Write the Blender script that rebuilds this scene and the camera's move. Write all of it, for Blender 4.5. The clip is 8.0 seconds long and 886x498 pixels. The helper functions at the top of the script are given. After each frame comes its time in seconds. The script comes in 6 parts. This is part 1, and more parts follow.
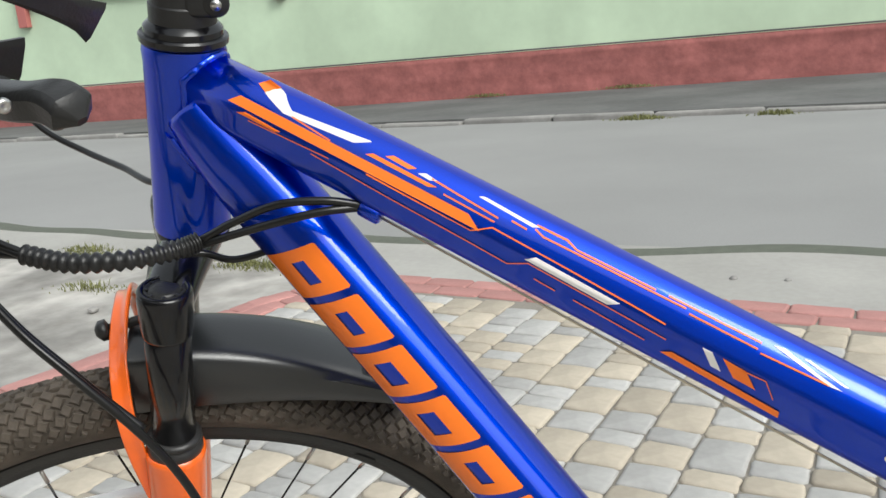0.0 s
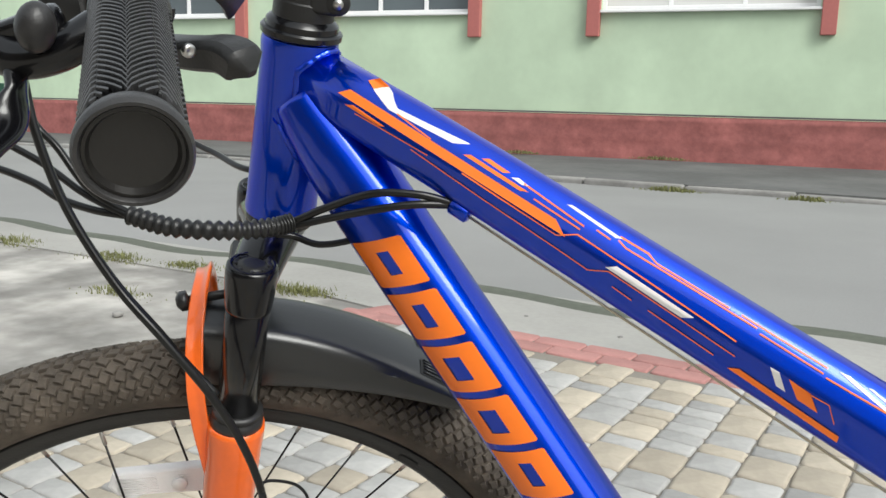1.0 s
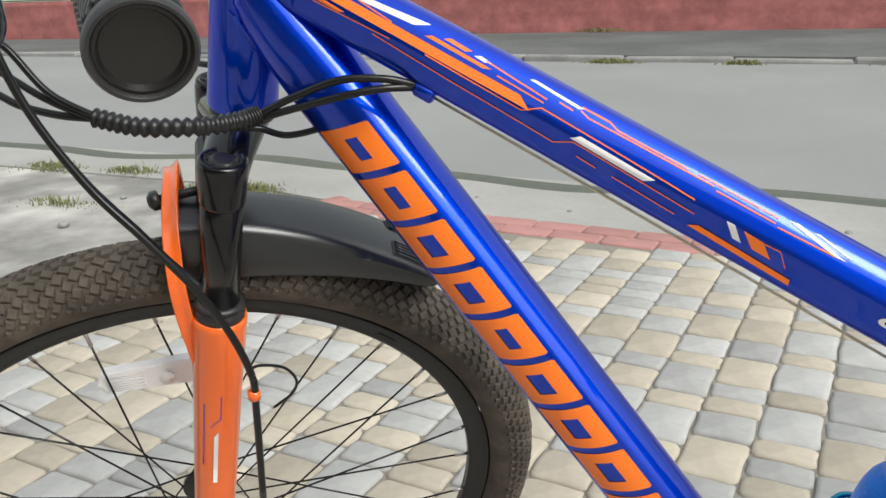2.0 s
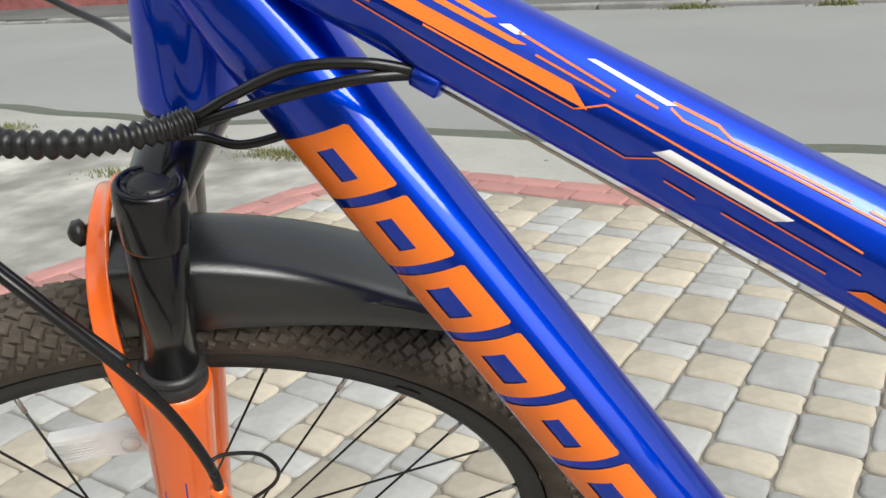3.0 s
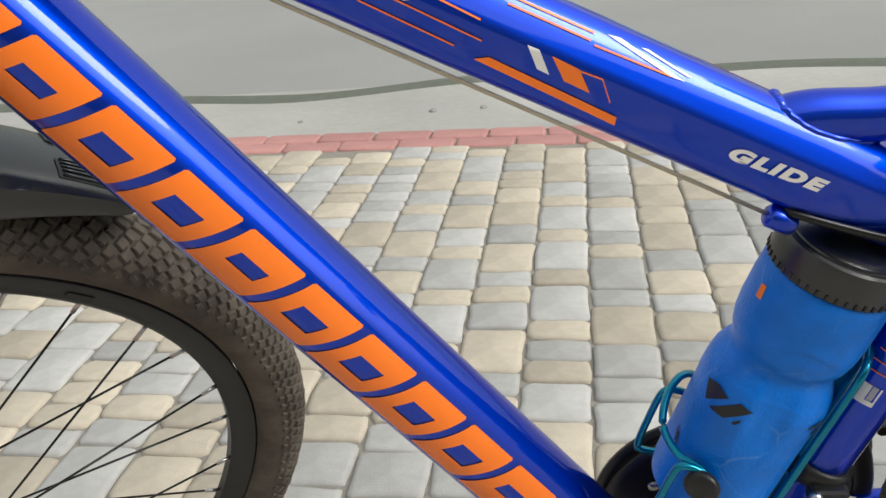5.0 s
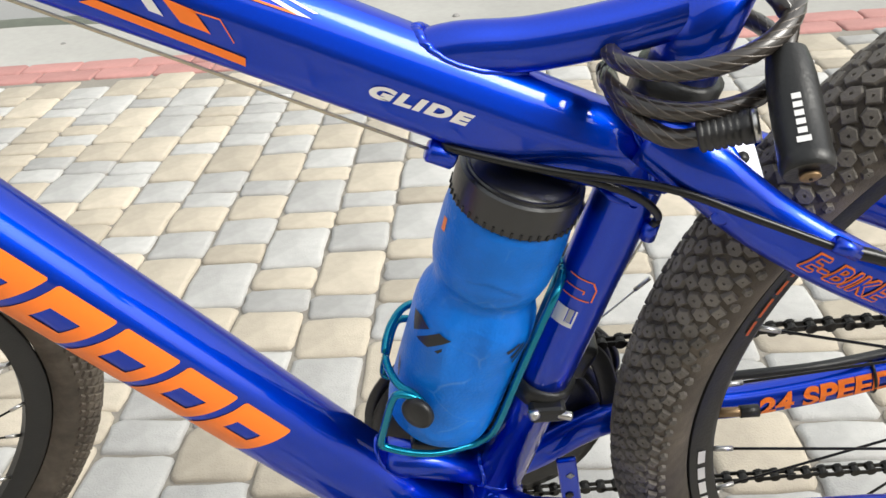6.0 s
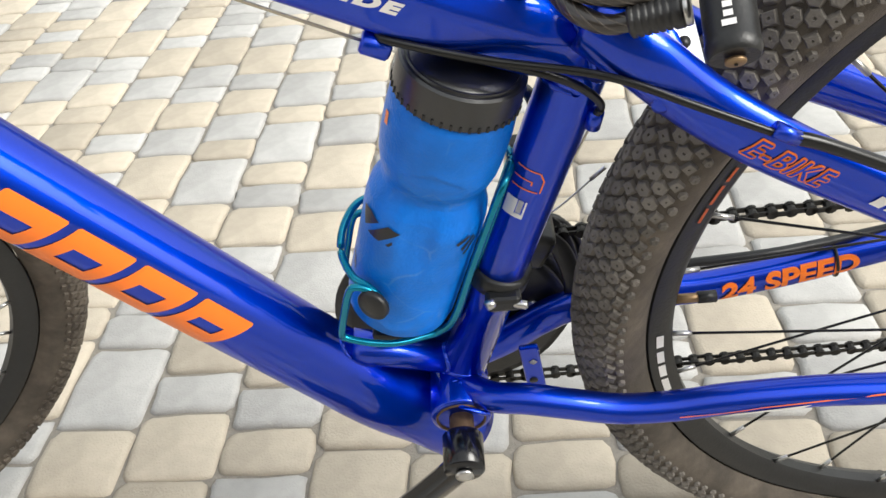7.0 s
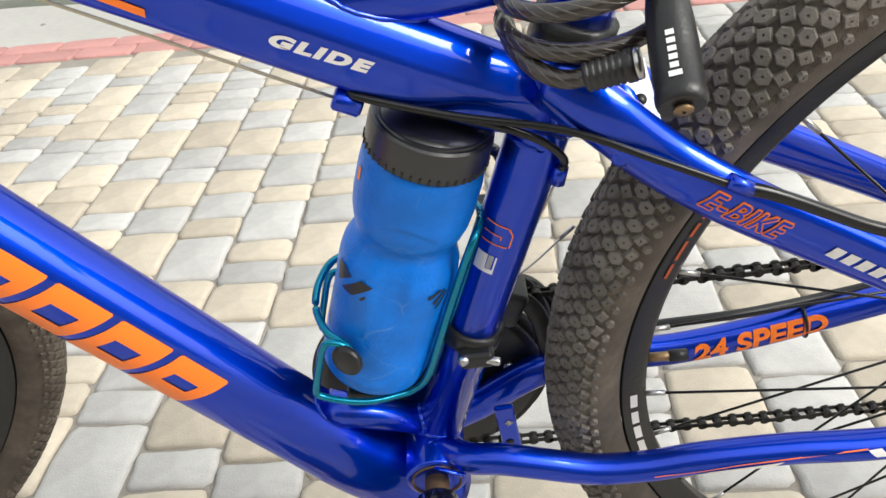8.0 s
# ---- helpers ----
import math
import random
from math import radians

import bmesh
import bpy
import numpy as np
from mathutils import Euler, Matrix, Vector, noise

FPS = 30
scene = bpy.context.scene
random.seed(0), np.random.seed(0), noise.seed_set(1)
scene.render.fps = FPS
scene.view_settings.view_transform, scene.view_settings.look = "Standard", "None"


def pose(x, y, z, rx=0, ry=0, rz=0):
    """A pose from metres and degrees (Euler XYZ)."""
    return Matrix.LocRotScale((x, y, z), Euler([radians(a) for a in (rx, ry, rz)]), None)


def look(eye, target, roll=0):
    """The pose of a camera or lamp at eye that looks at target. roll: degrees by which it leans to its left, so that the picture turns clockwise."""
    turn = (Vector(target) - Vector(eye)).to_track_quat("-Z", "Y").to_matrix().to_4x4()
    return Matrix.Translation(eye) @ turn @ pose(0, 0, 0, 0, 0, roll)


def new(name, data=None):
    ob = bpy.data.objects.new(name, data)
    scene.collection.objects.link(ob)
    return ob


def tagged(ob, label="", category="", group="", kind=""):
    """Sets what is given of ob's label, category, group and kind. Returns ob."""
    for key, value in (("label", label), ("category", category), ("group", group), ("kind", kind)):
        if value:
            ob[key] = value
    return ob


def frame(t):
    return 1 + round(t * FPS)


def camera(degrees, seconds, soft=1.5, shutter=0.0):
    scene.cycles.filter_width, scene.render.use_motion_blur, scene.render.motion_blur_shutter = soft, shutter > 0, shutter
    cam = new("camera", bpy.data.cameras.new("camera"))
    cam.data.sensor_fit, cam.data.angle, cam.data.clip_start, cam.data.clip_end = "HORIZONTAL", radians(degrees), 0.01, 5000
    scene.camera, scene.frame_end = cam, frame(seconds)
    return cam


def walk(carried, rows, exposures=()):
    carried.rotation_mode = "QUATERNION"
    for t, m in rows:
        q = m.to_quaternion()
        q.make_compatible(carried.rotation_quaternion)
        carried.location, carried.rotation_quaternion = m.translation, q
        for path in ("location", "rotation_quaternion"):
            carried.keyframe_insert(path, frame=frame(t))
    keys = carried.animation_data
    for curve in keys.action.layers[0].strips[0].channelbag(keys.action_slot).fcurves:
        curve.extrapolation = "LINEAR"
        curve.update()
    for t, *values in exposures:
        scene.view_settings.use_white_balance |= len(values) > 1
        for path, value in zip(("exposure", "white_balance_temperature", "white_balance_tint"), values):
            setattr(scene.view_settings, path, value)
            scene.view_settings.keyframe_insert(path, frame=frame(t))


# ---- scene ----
cam = camera(55.47, 8.0)
PATH = [
    (0, (0.3409, -0.5612, 0.8442), (-0.5534, 1.1640, 0.3709), -4.95),
    (0.5, (0.3364, -0.5902, 0.8385), (-0.6054, 1.1263, 0.4303), -3.82),
    (1, (0.3195, -0.6095, 0.8203), (-0.6181, 1.1213, 0.4665), 1.23),
    (1.5, (0.3141, -0.6570, 0.8205), (-0.4713, 1.1391, 0.4241), 0.90),
    (1.7, (0.3151, -0.6600, 0.8206), (-0.4375, 1.1298, 0.3409), -0.65),
    (2.8, (0.2808, -0.4698, 0.8214), (-0.6944, 1.1048, 0.0668), -4.12),
    (3, (0.2595, -0.4515, 0.8098), (-0.6842, 1.1639, 0.1027), -4.48),
    (3.5, (0.1955, -0.4583, 0.7655), (-0.6006, 1.2736, 0.1600), -1.21),
    (4, (0.2013, -0.4738, 0.7853), (-0.4663, 1.3086, 0.1709), -2.43),
    (4.5, (0.2173, -0.4764, 0.7849), (-0.2541, 1.3706, 0.1796), -3.08),
    (5, (0.2664, -0.4877, 0.7498), (0.0559, 1.3210, -0.0777), -4.90),
    (5.2, (0.2881, -0.4810, 0.7363), (0.1663, 1.3051, -0.1554), -4.93),
    (6.3, (0.4104, -0.4720, 0.7536), (0.3575, 1.1907, -0.3566), -5.53),
    (6.5, (0.4149, -0.4704, 0.7510), (0.3343, 1.1400, -0.4323), -6.63),
    (7, (0.4218, -0.4744, 0.7490), (0.3245, 1.0969, -0.4845), -7.57),
    (7.5, (0.4236, -0.4884, 0.7462), (0.3159, 1.1463, -0.4011), -7.10),
    (8, (0.4302, -0.4939, 0.7396), (0.3778, 1.1961, -0.3287), -6.63),
]
EXPOSURES = [(0.0, 0.74, 6270, 6), (1.7, 0.74, 6290, 6), (3.0, 0.78, 6380, 6), (5.0, 0.68, 6460, 6), (6.4, 1.20, 6470, 7), (8.0, 1.20, 6470, 7)]
walk(cam, [(t, look(eye, target, roll)) for t, eye, target, roll in PATH], EXPOSURES)

# ---- light ----
world = bpy.data.worlds.new("sky")
scene.world = world
world.use_nodes = True
wn = world.node_tree
sky = wn.nodes.new("ShaderNodeTexSky")
sky.sky_type = "NISHITA"
sky.sun_disc = False
sky.sun_elevation = radians(42)
sky.sun_rotation = radians(112)
sky.air_density, sky.dust_density = 1.2, 7.0
background = wn.nodes["Background"]
background.inputs["Strength"].default_value = 0.15
haze = wn.nodes.new("ShaderNodeHueSaturation")
haze.inputs["Saturation"].default_value = 0.4
wn.links.new(sky.outputs["Color"], haze.inputs["Color"])
# thin cloud: most of the sky is one even white
cloud = wn.nodes.new("ShaderNodeMix")
cloud.data_type = "RGBA"
cloud.clamp_factor = True
cloud.inputs[0].default_value = 0.65
cloud.inputs[7].default_value = (3.3, 3.35, 3.4, 1)
wn.links.new(haze.outputs["Color"], cloud.inputs[6])
wn.links.new(cloud.outputs[2], background.inputs["Color"])
sun = new("sun", bpy.data.lights.new("sun", "SUN"))
sun.data.energy, sun.data.angle, sun.data.color = 1.2, radians(30), (1.0, 0.97, 0.93)
sun.matrix_world = look((3.71, -1.5, 3.6), (0, 0, 0))

LEAN = 9.71
BIKE = pose(0, 0, 0, LEAN, 0, 0)


# ---- materials ----
def material(name, color, rough=0.5, metal=0.0, coat=0.0, vary=0.12, scale=40.0, bump=0.0, bump_scale=300.0, second=None, stain=0.0, stain_scale=4.0, island=0.0, gloss=0.5, edge=None):
    m = bpy.data.materials.new(name)
    m.use_nodes = True
    nodes, links = m.node_tree.nodes, m.node_tree.links
    shader = nodes["Principled BSDF"]
    shader.inputs["Roughness"].default_value = rough
    shader.inputs["Metallic"].default_value = metal
    shader.inputs["Coat Weight"].default_value = coat
    shader.inputs["Specular IOR Level"].default_value = gloss
    shader.inputs["Coat Roughness"].default_value = 0.05
    if edge:
        shader.inputs["Specular Tint"].default_value = (*edge, 1)
    where = nodes.new("ShaderNodeTexCoord")
    fine = nodes.new("ShaderNodeTexNoise")
    fine.inputs["Scale"].default_value, fine.inputs["Detail"].default_value = scale, 6
    links.new(where.outputs["Object"], fine.inputs["Vector"])
    mix = nodes.new("ShaderNodeMix")
    mix.data_type = "RGBA"
    dark = second or tuple(c * (1 - vary) for c in color)
    light = tuple(min(1, c * (1 + vary)) for c in color) if not second else color
    mix.inputs[6].default_value, mix.inputs[7].default_value = (*dark, 1), (*light, 1)
    links.new(fine.outputs["Fac"], mix.inputs[0])
    out = mix.outputs[2]
    if stain:
        big = nodes.new("ShaderNodeTexNoise")
        big.inputs["Scale"].default_value, big.inputs["Detail"].default_value = stain_scale, 5
        links.new(where.outputs["Object"], big.inputs["Vector"])
        ramp = nodes.new("ShaderNodeMapRange")
        ramp.inputs[1].default_value, ramp.inputs[2].default_value = 0.4, 0.7
        ramp.inputs[3].default_value, ramp.inputs[4].default_value = 1.0 - stain, 1.0 + stain * 0.3
        links.new(big.outputs["Fac"], ramp.inputs[0])
        times = nodes.new("ShaderNodeMix")
        times.data_type, times.blend_type = "RGBA", "MULTIPLY"
        times.inputs[0].default_value = 1.0
        links.new(out, times.inputs[6])
        links.new(ramp.outputs[0], times.inputs[7])
        out = times.outputs[2]
    if island:
        info = nodes.new("ShaderNodeObjectInfo")
        rng = nodes.new("ShaderNodeMapRange")
        rng.inputs[3].default_value, rng.inputs[4].default_value = 1 - island, 1 + island
        links.new(info.outputs["Random"], rng.inputs[0])
        tint = nodes.new("ShaderNodeMix")
        tint.data_type, tint.blend_type = "RGBA", "MULTIPLY"
        tint.inputs[0].default_value = 1.0
        links.new(out, tint.inputs[6])
        links.new(rng.outputs[0], tint.inputs[7])
        out = tint.outputs[2]
    links.new(out, shader.inputs["Base Color"])
    if bump:
        grain = nodes.new("ShaderNodeTexNoise")
        grain.inputs["Scale"].default_value, grain.inputs["Detail"].default_value = bump_scale, 4
        links.new(where.outputs["Object"], grain.inputs["Vector"])
        relief = nodes.new("ShaderNodeBump")
        relief.inputs["Strength"].default_value, relief.inputs["Distance"].default_value = bump, 0.002
        links.new(grain.outputs["Fac"], relief.inputs["Height"])
        links.new(relief.outputs["Normal"], shader.inputs["Normal"])
    return m


BLUE = material("blue_paint", (0.0001, 0.044, 0.57), 0.40, 0.98, 1.0, 0.10, 900, 0.0, gloss=0.45, edge=(0.15, 0.38, 1.0))
ORANGE = material("orange_decal", (0.95, 0.20, 0.015), 0.38, 0, 0.1, 0.04, 200)
WHITE = material("white_decal", (0.80, 0.78, 0.76), 0.4, 0, 0.4, 0.04, 200)
FORK_ORANGE = material("orange_paint", (0.90, 0.145, 0.012), 0.3, 0, 0.8, 0.06, 150)
BLACK = material("black_gloss_metal", (0.004, 0.004, 0.005), 0.20, 0.0, 0.2, 0.2, 120, gloss=0.4)
SATIN = material("black_satin_plastic", (0.016, 0.016, 0.016), 0.36, 0, 0, 0.25, 120, 0.1, 500, gloss=0.4)
RUBBER = material("tyre_rubber", (0.185, 0.165, 0.142), 0.8, 0, 0, 0.3, 60, 0.35, 900, stain=0.4, stain_scale=22)
WALL_RUBBER = material("tyre_sidewall_rubber", (0.115, 0.094, 0.073), 0.8, 0, 0, 0.35, 160, 0.3, 900, stain=0.45, stain_scale=26)
GRIP = material("grip_rubber", (0.030, 0.029, 0.029), 0.38, 0, 0, 0.3, 150, 0.12, 900, stain=0.3, stain_scale=60)
GRIP_END = material("dirty_grip_plug", (0.013, 0.012, 0.011), 0.32, 0, 0, 0.3, 90, 0.1, 300)
GUARD = material("mudguard_plastic", (0.0085, 0.0097, 0.0112), 0.30, 0, 0, 0.12, 60, 0.08, 700, stain=0.3, stain_scale=12, gloss=0.9)
CAP_PLASTIC = material("black_cap_plastic", (0.014, 0.014, 0.015), 0.30, 0, 0, 0.2, 120, 0.06, 500, gloss=0.8)
STEEL = material("steel", (0.55, 0.54, 0.52), 0.3, 1.0, 0, 0.1, 200)
BRASS = material("valve_brass", (0.30, 0.20, 0.11), 0.45, 0.8, 0, 0.2, 300)
CHAIN = material("chain_steel", (0.035, 0.033, 0.03), 0.4, 0.7, 0, 0.4, 500)
CABLE = material("cable_housing", (0.008, 0.008, 0.008), 0.28, 0, 0.1, 0.2, 200, gloss=0.35)
WIRE = material("bare_inner_wire", (0.62, 0.56, 0.42), 0.4, 0.6, 0, 0.15, 400)
BOTTLE = material("blue_bottle_plastic", (0.001, 0.18, 0.74), 0.36, 0, 0, 0.10, 60, 0.25, 500, stain=0.15, stain_scale=30, gloss=0.35)


def scratch(mat, color, scale, thin):
    """Short pale scratches: broken stretches of a warped cell network."""
    nodes, links = mat.node_tree.nodes, mat.node_tree.links
    shader = nodes["Principled BSDF"]
    base = shader.inputs["Base Color"].links[0].from_socket
    where = nodes.new("ShaderNodeTexCoord")
    warp = nodes.new("ShaderNodeTexNoise")
    warp.inputs["Scale"].default_value = scale * 0.8
    bend = nodes.new("ShaderNodeVectorMath")
    bend.operation = "MULTIPLY_ADD"
    bend.inputs[1].default_value = (0.05, 0.05, 0.05)
    links.new(where.outputs["Object"], warp.inputs["Vector"])
    links.new(warp.outputs["Color"], bend.inputs[0])
    links.new(where.outputs["Object"], bend.inputs[2])
    cells = nodes.new("ShaderNodeTexVoronoi")
    cells.feature = "DISTANCE_TO_EDGE"
    cells.inputs["Scale"].default_value = scale
    links.new(bend.outputs[0], cells.inputs["Vector"])
    line = nodes.new("ShaderNodeMapRange")
    line.inputs[1].default_value, line.inputs[2].default_value = 0.0, thin
    line.inputs[3].default_value, line.inputs[4].default_value = 1.0, 0.0
    links.new(cells.outputs["Distance"], line.inputs[0])
    broken = nodes.new("ShaderNodeTexNoise")
    broken.inputs["Scale"].default_value = scale * 1.4
    links.new(where.outputs["Object"], broken.inputs["Vector"])
    keep = nodes.new("ShaderNodeMapRange")
    keep.inputs[1].default_value, keep.inputs[2].default_value = 0.50, 0.62
    keep.inputs[4].default_value = 0.28
    links.new(broken.outputs["Fac"], keep.inputs[0])
    both = nodes.new("ShaderNodeMath")
    both.operation = "MULTIPLY"
    links.new(line.outputs[0], both.inputs[0])
    links.new(keep.outputs[0], both.inputs[1])
    mix = nodes.new("ShaderNodeMix")
    mix.data_type = "RGBA"
    links.new(both.outputs[0], mix.inputs[0])
    links.new(base, mix.inputs[6])
    mix.inputs[7].default_value = (*color, 1)
    links.new(mix.outputs[2], shader.inputs["Base Color"])


scratch(BOTTLE, (0.22, 0.42, 0.75), 22, 0.022)
TEAL = material("anodised_teal_wire", (0.0, 0.22, 0.34), 0.25, 0.75, 0.3, 0.1, 200)
REFLECTOR = material("clear_reflector_plastic", (0.93, 0.92, 0.91), 0.45, 0.0, 0.5, 0.03, 400, 0.3, 700)
COIL = material("smoked_cable_sleeve", (0.030, 0.024, 0.020), 0.30, 0.1, 0.6, 0.4, 300)
STRAND = material("twisted_steel_strand", (0.085, 0.070, 0.058), 0.35, 0.4, 0.6, 0.3, 400)
RUST = material("worn_brown_bearing", (0.10, 0.06, 0.035), 0.6, 0.4, 0, 0.4, 300)
PAVER_GREY = material("grey_concrete_paver", (0.395, 0.388, 0.372), 0.85, 0, 0, 0.12, 60, 0.5, 350, stain=0.16, stain_scale=9, island=0.16)
PAVER_TAN = material("tan_concrete_paver", (0.44, 0.388, 0.310), 0.85, 0, 0, 0.12, 60, 0.5, 350, stain=0.16, stain_scale=9, island=0.16)
PAVER_RED = material("red_border_paver", (0.43, 0.215, 0.195), 0.85, 0, 0, 0.12, 60, 0.5, 350, stain=0.15, stain_scale=6, island=0.10)
JOINT = material("sandy_joint", (0.235, 0.215, 0.185), 0.95, 0, 0, 0.25, 200, 0.6, 500)
ASPHALT = material("dusty_asphalt", (0.27, 0.268, 0.262), 0.9, 0, 0, 0.12, 120, 0.5, 250, stain=0.10, stain_scale=0.6)
TAR = material("dark_tar_seam", (0.10, 0.108, 0.085), 0.8, 0, 0, 0.25, 25, 0.3, 250)
DUST = material("dusty_broken_concrete", (0.66, 0.635, 0.59), 0.95, 0, 0, 0.1, 7, 1.0, 45, second=(0.22, 0.205, 0.185), stain=0.5, stain_scale=2.6)
SIDEWALK = material("old_asphalt_pavement", (0.13, 0.13, 0.128), 0.95, 0, 0, 0.25, 12, 0.5, 60, stain=0.3, stain_scale=0.8)
KERB = material("kerb_concrete", (0.30, 0.29, 0.275), 0.9, 0, 0, 0.2, 20, 0.5, 80, stain=0.3, stain_scale=2.0)
GREEN = material("pale_green_plaster", (0.56, 0.69, 0.505), 0.9, 0, 0, 0.05, 8, 0.3, 60, stain=0.14, stain_scale=0.9)
PLINTH = material("red_rough_plinth", (0.36, 0.125, 0.115), 0.85, 0, 0, 0.30, 16, 1.0, 26, stain=0.22, stain_scale=3.0)
POST = material("red_window_post_paint", (0.42, 0.135, 0.12), 0.6, 0, 0, 0.1, 20)
FRAME = material("white_window_frame", (0.80, 0.80, 0.80), 0.4, 0, 0, 0.04, 20)
GLASS = material("window_glass", (0.10, 0.12, 0.13), 0.05, 0, 0, 0.2, 1.5)
CURTAIN = material("pale_window_lining", (0.62, 0.62, 0.60), 0.8, 0, 0, 0.08, 3)
GRASS = material("dry_green_grass", (0.16, 0.165, 0.06), 0.8, 0, 0, 0.4, 30)


# ---- building blocks ----
def part(name, bm, mat, parent=None, label="", smooth=True, steer=False):
    me = bpy.data.meshes.new(name)
    if steer:
        bm.transform(STEER if steer is True else steer)
    bm.normal_update()
    bm.to_mesh(me)
    bm.free()
    me.materials.append(mat)
    if smooth:
        me.shade_smooth()
    ob = new(name, me)
    if parent:
        ob.parent = parent
    if label:
        ob["label"] = label
    return ob


def thing(name, label, category, m=None, group=""):
    ob = new(name)
    ob.empty_display_size = 0.05
    ob.matrix_world = m or Matrix()
    return tagged(ob, label, category, group)


HEAD_LOW, HEAD_TOP = Vector((-0.079, 0, 0.747)), Vector((-0.0425, 0, 0.871))
AXIS = (HEAD_TOP - HEAD_LOW).normalized()
AHEAD = Vector((-AXIS.z, 0, AXIS.x))
STEER = Matrix.Translation(HEAD_LOW) @ Matrix.Rotation(radians(37.8), 4, AXIS) @ Matrix.Translation(-HEAD_LOW)


def smooth_path(points, n=8):
    """Catmull-Rom through the points."""
    p = [Vector(q) for q in points]
    p = [2 * p[0] - p[1]] + p + [2 * p[-1] - p[-2]]
    out = []
    for i in range(1, len(p) - 2):
        for k in range(n):
            t = k / n
            out.append(0.5 * (2 * p[i] + (p[i + 1] - p[i - 1]) * t + (2 * p[i - 1] - 5 * p[i] + 4 * p[i + 1] - p[i + 2]) * t * t
                              + (3 * p[i] - p[i - 1] - 3 * p[i + 1] + p[i + 2]) * t ** 3))
    out.append(p[-2])
    return out


def round_profile(u):
    return math.sqrt(max(0.0, 1 - u * u))


def sweep(path, size, profile=round_profile, n=20, side=(0, 1, 0), cap=True, bm=None):
    """A tube along the path. size: radius, (height, width), or one of these for each point of the path."""
    bm = bm or bmesh.new()
    path = [Vector(p) for p in path]
    rings = []
    half = [math.cos(math.pi * k / (n // 2)) for k in range(n // 2 + 1)]
    outline = [(u, profile(u)) for u in half] + [(u, -profile(u)) for u in half[-2:0:-1]]
    for i, p in enumerate(path):
        t = (path[min(i + 1, len(path) - 1)] - path[max(i - 1, 0)]).normalized()
        s = Vector(side)
        s = s - t * s.dot(t)
        if s.length < 0.1:
            s = Vector((1, 0, 0.3)) - t * t.dot(Vector((1, 0, 0.3)))
        s.normalize()
        h = s.cross(t)
        if h.z < 0:
            h = -h
        here = size[i] if isinstance(size, list) else size
        a, b = here if isinstance(here, tuple) else (here, here)
        rings.append([bm.verts.new(p + h * (u * a) - s * (w * b)) for u, w in outline])
    m = len(outline)
    for r, q in zip(rings, rings[1:]):
        for k in range(m):
            bm.faces.new((r[k], r[(k + 1) % m], q[(k + 1) % m], q[k]))
    if cap:
        bm.faces.new(rings[0])
        bm.faces.new(list(reversed(rings[-1])))
    bmesh.ops.recalc_face_normals(bm, faces=bm.faces)
    return bm


def wire(points, radius, n=8, steps=8, bm=None):
    return sweep(smooth_path(points, steps), radius, n=n, bm=bm)


def lathe(profile, origin, axis, n=32, bm=None, close=False, cap=True):
    """Turns (radius, along) pairs round the axis."""
    bm = bm or bmesh.new()
    axis = Vector(axis).normalized()
    turn = axis.to_track_quat("Z", "Y").to_matrix().to_4x4()
    m = Matrix.Translation(origin) @ turn
    rings = [[bm.verts.new(m @ Vector((r * math.cos(2 * math.pi * k / n), r * math.sin(2 * math.pi * k / n), z))) for k in range(n)] for r, z in profile]
    pairs = list(zip(rings, rings[1:])) + ([(rings[-1], rings[0])] if close else [])
    for a, b in pairs:
        for k in range(n):
            bm.faces.new((a[k], a[(k + 1) % n], b[(k + 1) % n], b[k]))
    if cap and not close:
        bm.faces.new(list(reversed(rings[0])))
        bm.faces.new(rings[-1])
    bmesh.ops.recalc_face_normals(bm, faces=bm.faces)
    return bm


def block(size, m=Matrix(), bevel=0.0, bm=None, segments=2):
    bm = bm or bmesh.new()
    made = bmesh.ops.create_cube(bm, size=1.0, matrix=m @ Matrix.Diagonal((*size, 1)))
    if bevel:
        edges = list({e for v in made["verts"] for e in v.link_edges})
        bmesh.ops.bevel(bm, geom=edges, offset=bevel, segments=segments, affect="EDGES", profile=0.5)
    return bm


def creases(ob, angle=35):
    ob.data.set_sharp_from_angle(angle=radians(angle))
    return ob


# ---- the bicycle's frame ----
bicycle = thing("bicycle", "blue mountain bike with orange and white decals leaning on its stand", "bicycle", BIKE)


def top_profile(u):
    if u < -0.55:
        return 0.34 + 0.64 * math.sqrt(max(0, 1 - ((u + 0.55) / 0.45) ** 2))
    if u < 0.22:
        return 0.98 + 0.02 * (u + 0.55) / 0.77
    v = (u - 0.22) / 0.78
    return 1.0 - 0.50 * v - 0.30 * v ** 6


def down_profile(u):
    return (1 - abs(u) ** 2.08) ** (1 / 2.08) if abs(u) < 1 else 0.0


def slab_profile(u):
    """A flat-faced bar with chamfered long edges."""
    return 1.0 if abs(u) < 0.72 else 1.0 - 0.45 * (abs(u) - 0.72) / 0.28


D_DIR, D_N, D_OFF, D_A, D_B = Vector((0.5815, 0, -0.8135)), Vector((0.8135, 0, 0.5815)), 0.444, 0.0290, 0.0268
T_DIR, T_N, T_OFF, T_A, T_B = Vector((0.885, 0, -0.4657)), Vector((0.4657, 0, 0.885)), 0.7335, 0.0215, 0.0210
T_SIZE = ((-0.432, 0.0194), (-0.38, 0.0199), (-0.34, 0.0204), (-0.28, 0.0208), (-0.20, 0.0212), (-0.10, 0.0215), (0.085, 0.0215))


def on_down(s, h=0.0):
    return D_N * (D_OFF + h) + D_DIR * s


